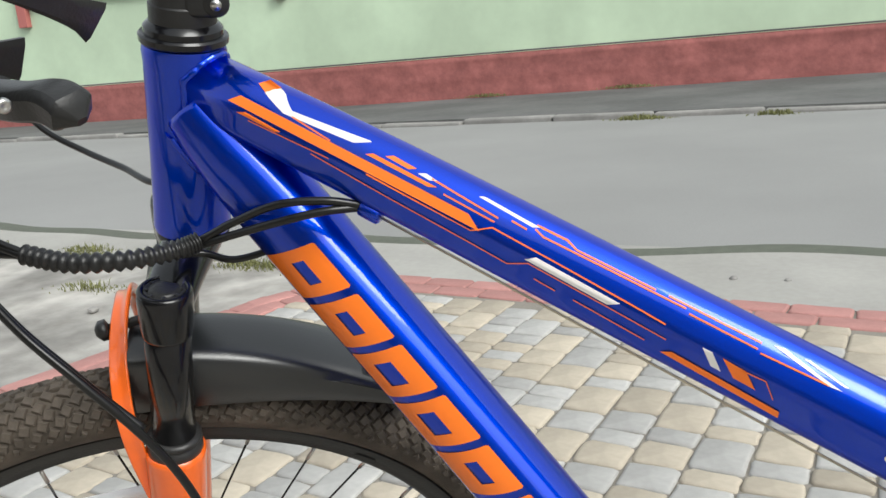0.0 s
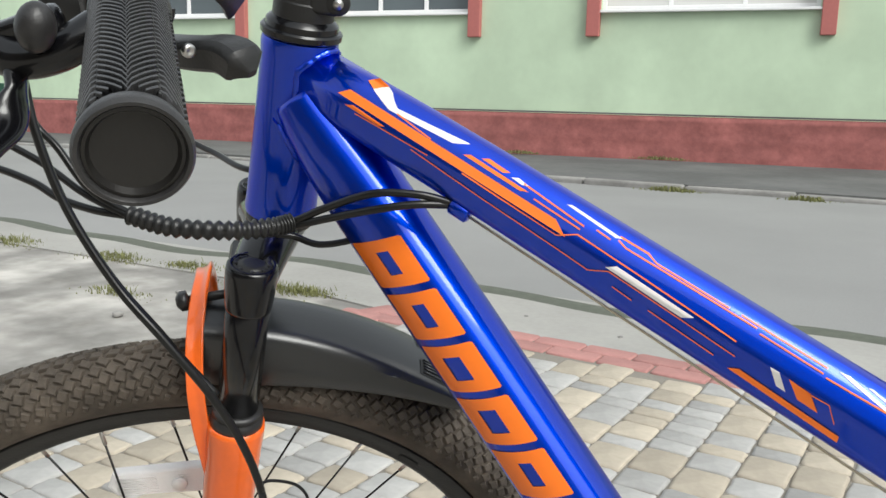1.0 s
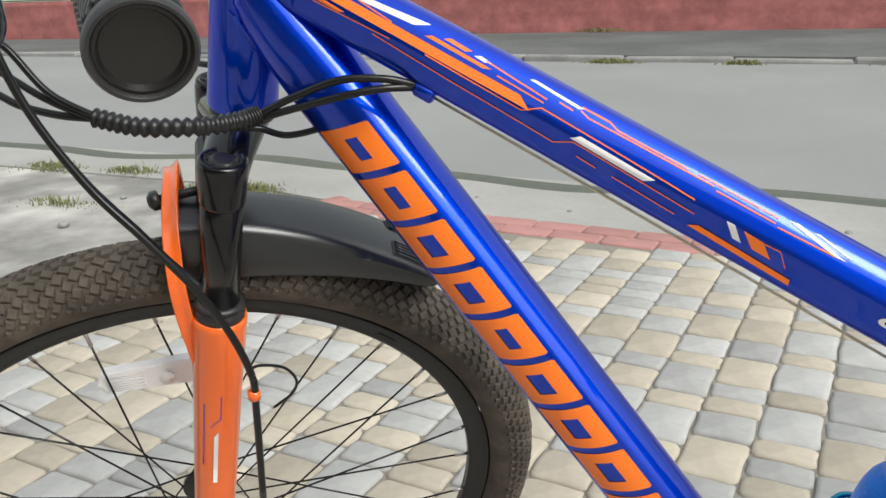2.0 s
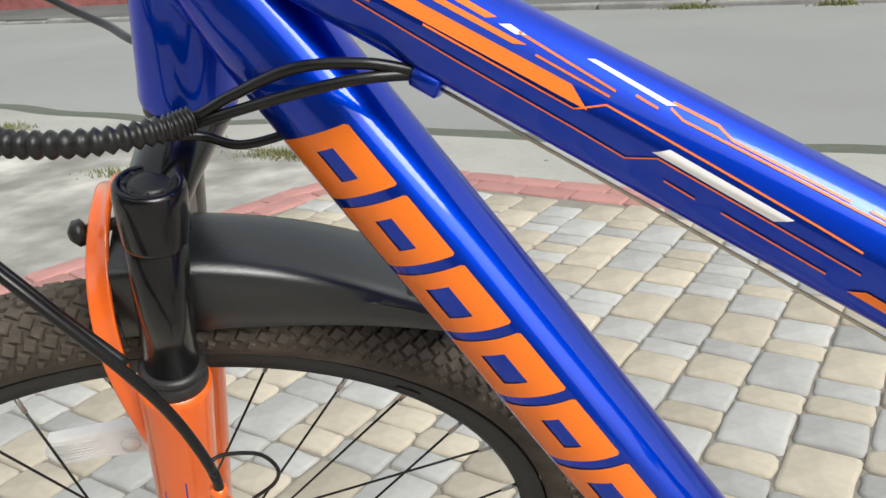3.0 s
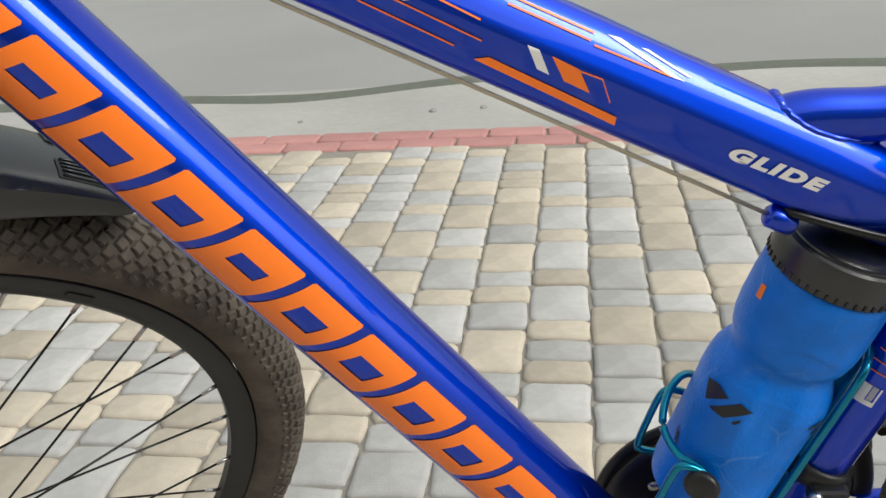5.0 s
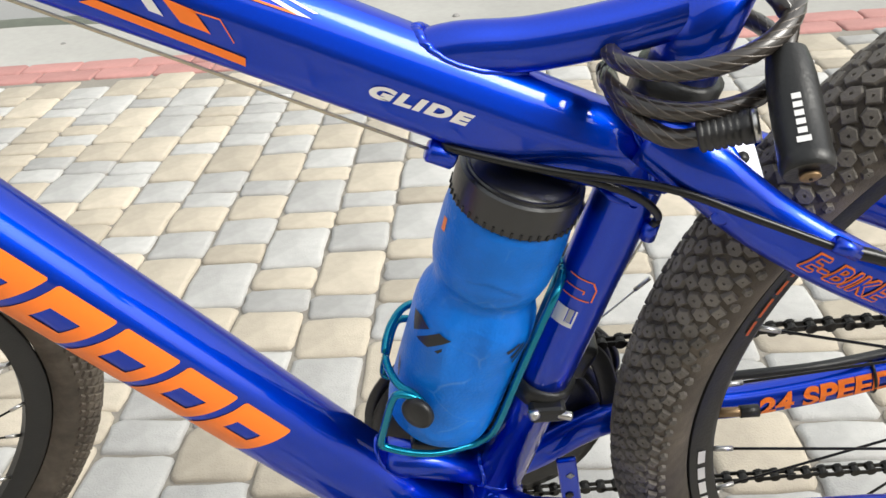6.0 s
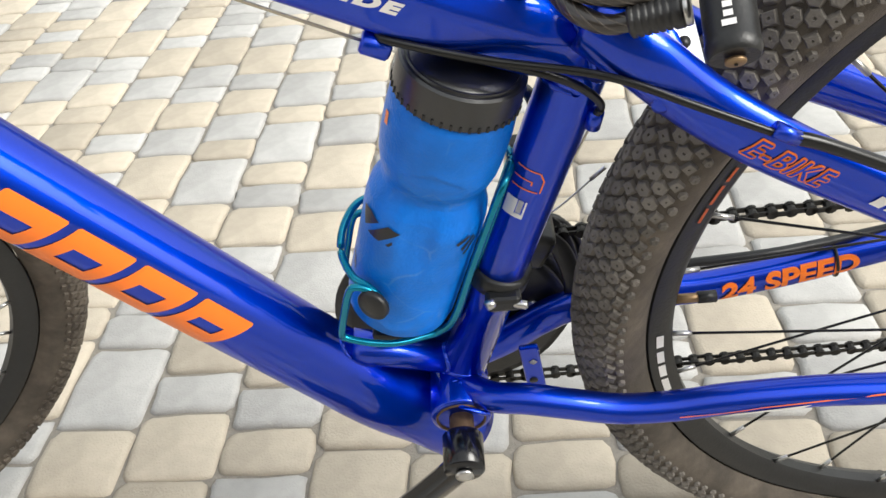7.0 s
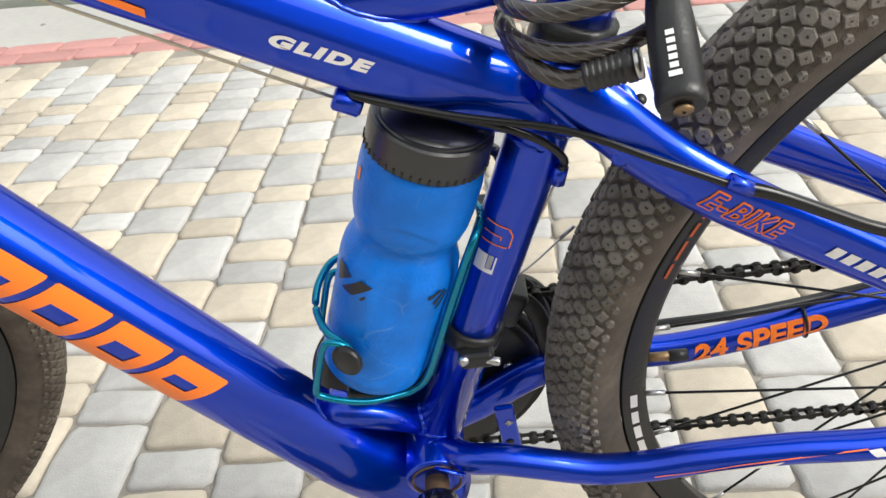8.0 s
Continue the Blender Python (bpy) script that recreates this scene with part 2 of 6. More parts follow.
def on_top(s, h=0.0):
    return T_N * (T_OFF + h) + T_DIR * s


def build_frame():
    lo, hi = HEAD_LOW, HEAD_TOP
    head = part("head_tube", lathe([(0.0255, 0), (0.0262, 0.004), (0.0256, 0.012), (0.0252, 0.06), (0.0256, 0.117), (0.0262, 0.125), (0.0255, 0.129)], lo, AXIS, 40), BLUE, bicycle)
    creases(head)
    cup = part("headset_cup", lathe([(0.0262, 0), (0.0272, 0.0010), (0.0274, 0.0045), (0.0262, 0.0058), (0.0245, 0.0060), (0.0242, 0.0095), (0.0225, 0.0115), (0.0205, 0.0130)], lo + AXIS * 0.130, AXIS, 48), BLACK, bicycle, "dark metal headset cup ring")
    creases(cup, 25)
    part("headset_cup", lathe([(0.0235, 0), (0.0245, 0.002), (0.0245, 0.007)], lo - AXIS * 0.0075, AXIS, 40), SATIN, bicycle)
    # down tube: starts low on the head tube, straight, then ends below the bottom bracket
    path = [on_down(-0.700, 0.0050), on_down(-0.68, 0.0032), on_down(-0.655, 0.0012)] + [on_down(s) for s in (-0.615, -0.50, -0.4, -0.3, -0.2, -0.1, -0.04)] + [on_down(-0.0, 0.009), on_down(0.04, 0.012)]
    size = [(0.0235, 0.0270), (0.0255, 0.0280), (0.0275, 0.0280), (D_A, D_B)] + [(D_A, D_B)] * 6 + [(0.0310, 0.0272), (0.0300, 0.0270)]
    p2 = smooth_path(path, 5)
    sizes = []
    for i in range(len(p2)):
        k = min(i / 5, len(path) - 1)
        j = min(int(k), len(path) - 2)
        f = k - j
        sizes.append(tuple(size[j][c] * (1 - f) + size[j + 1][c] * f for c in (0, 1)))
    part("down_tube", sweep(p2, sizes, down_profile, 40), BLUE, bicycle)
    path = [on_top(s, h) for (s, _), h in zip(T_SIZE, (-0.0010, -0.0004, 0.0002, 0.0005, 0.0003, 0.0))] + [on_top(s) for s in (0.0, 0.05, 0.085)] + [on_top(0.125, 0.001), on_top(0.165, 0.004)]
    size = [(a, T_B) for _, a in T_SIZE[:6]] + [(T_A, T_B)] * 2 + [(0.0215, 0.021), (0.0205, 0.0195), (0.016, 0.0165)]
    part("top_tube", sweep(path, size, top_profile, 48), BLUE, bicycle)
    part("seat_tube", sweep([(0.393, 0, 0.298), (0.440, 0, 0.4515), (0.4823, 0, 0.589), (0.4925, 0, 0.622)], 0.0165, n=32), BLUE, bicycle)
    part("seat_clamp", lathe([(0.0165, 0), (0.0205, 0.001), (0.0205, 0.016), (0.0165, 0.017)], (0.4885, 0, 0.609), (0.294, 0, 0.956), 28), SATIN, bicycle, "black seat clamp collar")
    part("seat_post", sweep([(0.485, 0, 0.60), (0.560, 0, 0.845)], 0.0136, n=24), BLACK, bicycle, "black seat post")
    # brace from top tube to seat tube
    brace = smooth_path([(0.372, 0, 0.640), (0.392, 0, 0.644), (0.422, 0, 0.6435), (0.452, 0, 0.6465), (0.478, 0, 0.651), (0.503, 0, 0.657)], 5)
    part("brace_tube", sweep(brace, (0.0125, 0.0115), n=24), BLUE, bicycle)
    part("seat_tube_top", sweep([(0.4905, 0, 0.615), (0.5075, 0, 0.672)], 0.0166, n=28), BLUE, bicycle)
    part("bottom_bracket_shell", lathe([(0.0175, -0.036), (0.0205, -0.0355), (0.0212, -0.034), (0.0212, 0.034), (0.0175, 0.036)], (0.395, 0, 0.305), (0, 1, 0), 40), BLUE, bicycle)
    part("bearing_cup", lathe([(0.0125, -0.030), (0.0165, -0.0372), (0.0175, -0.0372), (0.0178, -0.035)], (0.395, 0, 0.305), (0, 1, 0), 32), RUST, bicycle, "worn brown bearing cup")
    part("crank_axle", lathe([(0.0085, 0), (0.0085, 0.05)], (0.395, -0.070, 0.305), (0, 1, 0), 20), RUST, bicycle, "worn steel crank axle")
    part("gusset_tube", sweep([(0.325, 0, 0.3515), (0.345, 0, 0.3445), (0.395, 0, 0.3260)], [(0.0125, 0.0130), (0.0118, 0.0125), (0.0100, 0.0115)], n=24), BLUE, bicycle)
    for y in (-1, 1):
        ss = smooth_path([(0.478, 0.012 * y, 0.598), (0.500, 0.026 * y, 0.586), (0.5319, 0.031 * y, 0.5575), (0.568, 0.041 * y, 0.5355), (0.617, 0.046 * y, 0.507), (0.69, 0.053 * y, 0.465), (0.77, 0.060 * y, 0.416), (0.835, 0.066 * y, 0.376)], 6)
        sizes = [(0.0150 + 0.0012 * math.sin(math.pi * k / (len(ss) - 1)) - 0.0045 * (k / (len(ss) - 1)) ** 2, 0.0115 - 0.003 * k / (len(ss) - 1)) for k in range(len(ss))]
        part("seat_stay", sweep(ss, sizes, n=24), BLUE, bicycle)
        if y < 0:
            cs = [(0.396, -0.012, 0.312), (0.408, -0.024, 0.3185), (0.4200, -0.034, 0.3245), (0.4413, -0.040, 0.3290), (0.4636, -0.043, 0.3255), (0.5009, -0.046, 0.3170), (0.5378, -0.049, 0.3195), (0.5727, -0.053, 0.3300), (0.6247, -0.057, 0.3370), (0.6815, -0.062, 0.3410), (0.77, -0.065, 0.350), (0.835, -0.066, 0.360)]
        else:
            cs = [(0.405, 0.028, 0.290), (0.43, 0.036, 0.2935), (0.457, 0.040, 0.309), (0.482, 0.042, 0.320), (0.525, 0.045, 0.3235), (0.577, 0.047, 0.3215), (0.636, 0.05, 0.3275), (0.694, 0.054, 0.3375), (0.77, 0.06, 0.350), (0.835, 0.066, 0.362)]
        cs = smooth_path(cs, 6)
        part("chain_stay", sweep(cs, [((0.0118 if y < 0 else 0.0150) - 0.003 * k / (len(cs) - 1), 0.0105) for k in range(len(cs))], n=24), BLUE, bicycle)
        part("dropout", block((0.05, 0.006, 0.055), Matrix.Translation((0.84, 0.0665 * y, 0.366)), 0.002), BLUE, bicycle, smooth=False)


# ---- weld beads where the tubes meet ----
SEAT_DIR = Vector((0.294, 0, 0.956))


def off_line(o, d, r):
    o, d = Vector(o), Vector(d).normalized()
    return lambda p: ((p - o) - d * (p - o).dot(d)).length - r


def weld(parent, start, way, up, a, b, profile, hit, bead=0.0030, seed=1):
    way, up = Vector(way).normalized(), Vector(up).normalized()
    across = way.cross(up)
    bm = bmesh.new()
    rings, spots = [], []
    for k in range(150):
        g = 2 * math.pi * k / 150
        u = math.cos(g)
        out = up * (u * a) + across * (math.copysign(profile(u), math.sin(g)) * b)
        p = Vector(start) + out
        for _ in range(420):
            if hit(p) <= 0:
                break
            p = p + way * 0.0002
        else:
            continue
        spots.append((k, p, out.normalized()))
    for _ in range(4):
        n = len(spots)
        spots = [(k, (spots[i - 1][1] + p * 2 + spots[(i + 1) % n][1]) / 4 if (spots[i - 1][1] - spots[(i + 1) % n][1]).length < 0.012 else p, out) for i, (k, p, out) in enumerate(spots)]
    for k, p, out in spots:
        # ripples of the torch along the bead
        r = bead * (0.74 + 0.04 * math.sin(k * 0.9 + seed) + 0.12 * noise.noise((k * 0.25, seed, 0.5)))
        p = p - out * (bead * 0.25)
        rings.append([bm.verts.new(p + out * (r * math.cos(t * 0.785)) - way * (r * 1.35 * math.sin(t * 0.785))) for t in range(8)])
    if not rings:
        return None
    loop = list(zip(rings, rings[1:])) + [(rings[-1], rings[0])]
    for r0, r1 in loop:
        if (r0[0].co - r1[0].co).length < 0.012:
            for t in range(8):
                bm.faces.new((r0[t], r0[(t + 1) % 8], r1[(t + 1) % 8], r1[t]))
    bmesh.ops.recalc_face_normals(bm, faces=bm.faces)
    return part("weld_bead", bm, BLUE, parent, "lumpy painted weld")


def in_top(p):
    u = (p.dot(T_N) - T_OFF) / T_A
    return -1 if abs(u) <= 1 and abs(p.y) <= T_B * top_profile(u) else 1


def build_welds():
    tube = {ob.name: ob for ob in bicycle.children}
    head, seat = off_line(HEAD_LOW, AXIS, 0.0258), off_line((0.440, 0, 0.4515), SEAT_DIR, 0.0168)
    shell = off_line((0.395, 0, 0.305), (0, 1, 0), 0.0214)
    weld(tube["down_tube"], on_down(-0.615, 0.0022), -D_DIR, D_N, 0.0268, 0.0280, down_profile, head, 0.0036, 1)
    weld(tube["top_tube"], on_top(-0.37), -T_DIR, T_N, 0.0203, 0.0208, top_profile, head, 0.0032, 2)
    weld(tube["top_tube"], on_top(0.09), T_DIR, T_N, 0.0205, 0.0200, top_profile, seat, 0.0026, 3)
    weld(tube["brace_tube"], (0.432, 0, 0.6435), (-1, 0, 0), (0, 0, 1), 0.0125, 0.0115, round_profile, in_top, 0.0030, 4)
    weld(tube["gusset_tube"], (0.368, 0, 0.3360), (-0.94, 0, 0.34), (0.34, 0, 0.94), 0.0115, 0.0122, round_profile, lambda p: p.dot(D_N) - D_OFF - D_A * (1 - min(1.0, abs(p.y) / D_B) ** 2.08) ** 0.48, 0.0024, 5)
    weld(tube["gusset_tube"], (0.368, 0, 0.3360), (0.94, 0, -0.34), (0.34, 0, 0.94), 0.0106, 0.0118, round_profile, seat, 0.0022, 6)
    weld(tube["seat_tube"], (0.425, 0, 0.402), -SEAT_DIR, (0.956, 0, -0.294), 0.0165, 0.0165, round_profile, shell, 0.0026, 7)
    weld(tube["down_tube"], on_down(-0.12), D_DIR, D_N, 0.0280, 0.0270, down_profile, shell, 0.0024, 8)
    weld(tube["chain_stay"], (0.452, -0.0415, 0.3268), (-1, 0.20, -0.06), (0, 0, 1), 0.0118, 0.0105, round_profile, shell, 0.0024, 9)
    weld(tube["seat_stay"], (0.520, -0.0285, 0.5680), (-0.80, 0.50, 0.33), (0.5, 0, 0.85), 0.0150, 0.0115, round_profile, seat, 0.0026, 10)


build_frame()
build_welds()


# ---- wheels ----
DULL_ORANGE = material("faded_orange_print", (0.45, 0.085, 0.02), 0.5, 0, 0, 0.2, 500)


def build_wheel(name, centre, r_in, r_rim, r_out, steer, label, decal_angles, valve_angle, label_tread, count, knob):
    hub = lathe([(0.008, -0.05), (0.011, -0.045), (0.011, -0.036), (0.027, -0.034), (0.027, -0.030), (0.015, -0.026), (0.015, 0.026), (0.027, 0.030), (0.027, 0.034), (0.011, 0.036), (0.008, 0.05)], centre, (0, 1, 0), 28)
    wheel = part(name, hub, BLACK, bicycle, label, steer=steer)
    creases(wheel)
    rim = lathe([(r_in, -0.004), (r_in + 0.006, -0.0105), (r_rim - 0.001, -0.0125), (r_rim, -0.0115), (r_rim, 0.0115), (r_rim - 0.001, 0.0125), (r_in + 0.006, 0.0105), (r_in, 0.004)], centre, (0, 1, 0), 120, close=True)
    rim_ob = part("rim", rim, SATIN, wheel, "black rim with pale lettering bars", steer=steer)
    creases(rim_ob, 40)
    c = (r_rim + r_out) / 2 - 0.001
    a, b = (r_out - r_rim) / 2 + 0.001, 0.0265 if r_out > 0.35 else 0.0250
    shape = []
    for k in range(25):
        g = math.radians(-152 + 304 * k / 24)
        # outer side of the tyre: from bead round the crown to the other bead
        shape.append((c + a * math.cos(g) * 1.0, b * math.sin(g)))
    tyre = part("tyre", lathe(shape, centre, (0, 1, 0), 140, cap=False), WALL_RUBBER, wheel, "dusty black tyre sidewall", steer=steer)
    # tread blocks
    bm = bmesh.new()
    centre = Vector(centre)
    rows = [(g, sh, lw * knob, ll * knob) for g, sh, lw, ll in ((0.0, 0.0, 0.8, 1.15), (0.27, 0.5, 0.74, 1.15), (-0.27, 0.5, 0.74, 1.15), (0.54, 0.0, 0.9, 0.9), (-0.54, 0.0, 0.9, 0.9), (0.80, 0.5, 0.9, 0.85), (-0.80, 0.5, 0.9, 0.85), (1.06, 0.0, 0.9, 0.85), (-1.06, 0.0, 0.9, 0.85), (1.34, 0.5, 0.75, 0.8), (-1.34, 0.5, 0.75, 0.8), (1.62, 0.0, 0.5, 0.5), (-1.62, 0.0, 0.5, 0.5))]
    rng = random.Random(5)
    for i in range(count):
        for row, (g, shift, lw, ll) in enumerate(rows):
            th = 2 * math.pi * (i + shift + rng.uniform(-0.06, 0.06)) / count
            radial = Vector((math.cos(th), 0, math.sin(th)))
            along = Vector((-math.sin(th), 0, math.cos(th)))
            nrm = radial * math.cos(g) + Vector((0, math.sin(g), 0))
            nrm.normalize()
            p = centre + radial * (c + (a - 0.0005) * math.cos(g)) + Vector((0, b * math.sin(g), 0))
            acr = nrm.cross(along)
            tilt = (0.45 * (1 if g > 0 else -1) if g else 0.0) + rng.uniform(-0.12, 0.12)
            al = along * math.cos(tilt) + acr * math.sin(tilt)
            ac = nrm.cross(al)
            hgt = knob * (0.32 - 0.06 * abs(g)) * rng.uniform(0.85, 1.1)
            sides = 4 if row % 3 == 1 or r_out < 0.35 else 6
            turn = math.pi / sides + rng.uniform(-0.10, 0.10)
            rings = []
            for z, f in (((-0.001, 1.36), (hgt * 0.85, 1.10), (hgt, 0.98), (hgt, 0.22), (hgt * 0.6, 0.12)) if r_out > 0.35 else ((-0.001, 1.34), (hgt * 0.8, 1.10), (hgt, 0.92), (hgt * 0.92, 0.3))):
                rings.append([bm.verts.new(p + nrm * z + al * (math.cos(turn + k * 6.2832 / sides) * ll * f / 2) + ac * (math.sin(turn + k * 6.2832 / sides) * lw * f / 2)) for k in range(sides)])
            for r0, r1 in zip(rings, rings[1:]):
                for k in range(sides):
                    bm.faces.new((r0[k], r0[(k + 1) % sides], r1[(k + 1) % sides], r1[k]))
            bm.faces.new(rings[-1])
    bmesh.ops.recalc_face_normals(bm, faces=bm.faces)
    tread = part("tread", bm, RUBBER if r_out > 0.35 else WALL_RUBBER, wheel, label_tread, smooth=False, steer=steer)
    tread["kind"] = "stuff"
    # spokes, crossed
    for k in range(32):
        sgn = 1 if k % 2 else -1
        rim_at = 2 * math.pi * (k + 0.5) / 32
        pull = radians(62) * (1 if k % 4 < 2 else -1)
        h = rim_at + pull
        p0 = centre + Vector((0.0255 * math.cos(h), 0.032 * sgn, 0.0255 * math.sin(h)))
        p1 = centre + Vector((r_in * math.cos(rim_at), 0.003 * sgn, r_in * math.sin(rim_at)))
        part("spoke", sweep([p0, p1], 0.0010, n=6), BLACK, wheel, steer=steer)
        d = (p0 - p1).normalized()
        part("nipple", sweep([p1 - d * 0.001, p1 + d * 0.013], 0.0018, n=6), STEEL, wheel, "silver spoke nipple", steer=steer)
    va = radians(valve_angle)
    d = Vector((math.cos(va), 0, math.sin(va)))
    valve = part("valve", sweep([centre + d * r_in, centre + d * (r_in - 0.022)], 0.0033, n=12), BRASS, wheel, "worn brass valve stem", steer=steer)
    part("valve_cap", sweep([centre + d * (r_in - 0.015), centre + d * (r_in - 0.027)], 0.0042, n=12), SATIN, wheel, "black valve cap", steer=steer)
    # rim lettering bars
    for a0, a1, mat in decal_angles:
        bm = bmesh.new()
        seg = max(2, int(abs(a1 - a0) / 1.5))
        q = []
        for k in range(seg + 1):
            t = radians(a0 + (a1 - a0) * k / seg)
            q.append([bm.verts.new(centre + Vector((r * math.cos(t), y, r * math.sin(t)))) for r, y in ((((r_in + 0.0075, -0.0114), (r_in + 0.0125, -0.0122)) if mat != DULL_ORANGE else ((r_in + 0.0100, -0.0118), (r_in + 0.0120, -0.0122))))])
        for u, w in zip(q, q[1:]):
            bm.faces.new((u[0], u[1], w[1], w[0]))
        part("rim_bar", bm, mat, wheel, steer=steer)
    return wheel


REAR = Vector((0.84, 0, 0.366))
FRONT = Vector((-0.222, -0.006, 0.323))
HUB = STEER @ Matrix.Translation(FRONT) @ Matrix.Rotation(math.atan(0.05), 4, "X")
rear_bars = [(183.5, 186.0, WHITE), (187.0, 189.5, WHITE), (190.2, 192.8, WHITE), (193.5, 196.5, WHITE), (152, 154.2, DULL_ORANGE), (154.8, 156.8, DULL_ORANGE), (157.4, 160.2, DULL_ORANGE), (160.8, 163, DULL_ORANGE)]
front_bars = [(40, 44, SATIN)]
rear_wheel = build_wheel("rear_wheel", REAR, 0.297, 0.316, 0.362, False, "black rear wheel with knobbly tyre", rear_bars, 179, "dusty knobbly tread blocks", 176, 0.0094)
front_wheel = build_wheel("front_wheel", Vector(), 0.270, 0.2905, 0.338, HUB, "black front wheel with knobbly tyre, turned to one side", front_bars, -120, "brown dusty knobbly tread blocks", 165, 0.0100)


# ---- fork, mudguard and bars, all turned with the steering ----
def build_fork():
    crown = bmesh.new()
    top = HEAD_LOW - AXIS * 0.014
    for y in (-1, 1):
        leg = Vector((-0.0985, 0.0655 * y, 0.738))
        arm = smooth_path([top + Vector((0, -0.004 * y, 0.002)), top + Vector((-0.007, 0.022 * y, 0.000)), leg - AXIS * 0.010 + Vector((0.004, -0.018 * y, 0.001)), leg - AXIS * 0.0150 + Vector((0, 0.002 * y, 0))], 7)
        n = len(arm) - 1
        sweep(arm, [(0.0185 - 0.0075 * (k / n) ** 1.5, 0.0225 - 0.0050 * k / n) for k in range(n + 1)], n=28, side=(1, 0, 0.25), bm=crown)
        lathe([(0.0130, 0.0012), (0.0136, 0.0036), (0.0156, 0.0040), (0.0172, 0.0022), (0.0178, -0.003), (0.0175, -0.013), (0.0167, -0.023), (0.0161, -0.029), (0.0158, -0.031), (0.0130, -0.0325)], leg, AXIS, 36, bm=crown)
    fork = part("fork", crown, BLACK, bicycle, "black suspension fork crown with orange lower legs", steer=True)
    down = -AXIS
    for y in (-1, 1):
        leg = Vector((-0.0985, 0.0655 * y, 0.738))
        part("stanchion", lathe([(0.0130, 0.028), (0.0152, 0.030), (0.0150, 0.06), (0.0147, 0.13)], leg, down, 40), BLACK, fork, "glossy black stanchion tube", steer=True)
        cap = part("fork_cap", lathe([(0.0132, 0.0010), (0.0130, 0.0030), (0.0120, 0.0032), (0.0104, 0.0018), (0.0098, 0.0034), (0.0060, 0.0040), (0.001, 0.0040)], leg, AXIS, 32), SATIN, fork, "black notched adjuster cap", steer=True)
        for k in range(8):
            g = 2 * math.pi * k / 8
            at = leg + AXIS * 0.0026 + Vector((0, 1, 0)) * (0.0112 * math.cos(g)) + AHEAD * (0.0112 * math.sin(g))
            part("cap_notch", block((0.0034, 0.0026, 0.0022), Matrix.Translation(at) @ AXIS.to_track_quat("Z", "Y").to_matrix().to_4x4() @ Matrix.Rotation(g, 4, "Z"), 0.0007), SATIN, cap, steer=True, smooth=False)
        seal = leg + down * 0.1165
        part("dust_seal", lathe([(0.0150, 0), (0.0185, 0.001), (0.0185, 0.004), (0.0170, 0.005), (0.0190, 0.006), (0.0195, 0.018)], seal, down, 32), GRIP, fork, "ribbed black dust seal", steer=True)
        part("lower_leg", lathe([(0.0165, 0), (0.0208, 0.0015), (0.0212, 0.006), (0.0205, 0.03), (0.0195, 0.08), (0.0180, 0.20), (0.016, 0.29), (0.014, 0.30)], seal + down * 0.0125, down, 36), FORK_ORANGE, fork, "orange painted lower leg", steer=True)
        part("fork_dropout", block((0.03, 0.007, 0.05), Matrix.Translation(Vector((-0.212, 0.056 * y, 0.338))), 0.002), FORK_ORANGE, fork, smooth=False, steer=True)
    # brace arch ahead of the legs, over the wheel
    side = [(-0.1555, 0.066, 0.545), (-0.1590, 0.067, 0.57), (-0.1605, 0.0675, 0.60), (-0.1580, 0.0650, 0.64), (-0.1530, 0.053, 0.671), (-0.1475, 0.027, 0.693), (-0.1440, 0.0, 0.7015)]
    arch = [Vector((x, -y, z)) for x, y, z in side] + [Vector((x, y, z)) for x, y, z in side[-2::-1]]
    pts = smooth_path(arch, 6)
    bm = bmesh.new()
    rings = []
    n = len(pts)
    for i, p in enumerate(pts):
        t = (pts[min(i + 1, n - 1)] - pts[max(i - 1, 0)]).normalized()
        nrm = t.cross(Vector((-1, 0, 0.15 - 0.55 * math.exp(-((2 * i / (n - 1) - 1) / 0.38) ** 2)))).normalized()
        f = nrm.cross(t).normalized()
        here = abs(2 * i / (n - 1) - 1)
        w = 0.0060 + 0.0004 * math.exp(-(here / 0.30) ** 2) + 0.005 * max(0.0, here - 0.70) / 0.30
        bow = 0.0030
        rings.append([bm.verts.new(p + f * (u * w) + nrm * (v * 0.0024 + bow * u * u)) for u, v in ((-1, -0.6), (-0.8, -1), (-0.3, -1), (0.3, -1), (0.8, -1), (1, -0.6), (1, 0.6), (0.8, 1), (0.3, 1), (-0.3, 1), (-0.8, 1), (-1, 0.6))])
    for a, b in zip(rings, rings[1:]):
        for k in range(12):
            bm.faces.new((a[k], a[(k + 1) % 12], b[(k + 1) % 12], b[k]))
    bm.faces.new(rings[0]), bm.faces.new(rings[-1])
    bmesh.ops.recalc_face_normals(bm, faces=bm.faces)
    part("brace_arch", bm, FORK_ORANGE, fork, "orange brace arch joining the fork legs", steer=True)
    part("guard_bolt", sweep([(-0.160, -0.021, 0.6955), (-0.115, -0.016, 0.6935)], 0.0035, n=12), SATIN, fork, steer=True)
    part("bolt_head", lathe([(0.004, 0), (0.0075, 0.001), (0.0075, 0.006), (0.004, 0.009)], (-0.1555, -0.021, 0.6957), (-1, -0.1, 0.0), 6), SATIN, fork, "dark hex bolt head", steer=True)
    return fork


fork = build_fork()


def guard_size(f):
    """Crest radius, depth of the skirt and half width, from the fork (0) to the tail (1)."""
    return GUARD_TOP[0] + GUARD_TOP[1] * f ** 2, 0.050 - 0.040 * f ** 1.5, 0.0285 + 0.003 * math.sin(math.pi * f)


GUARD_TOP = (0.3755, -0.0055)


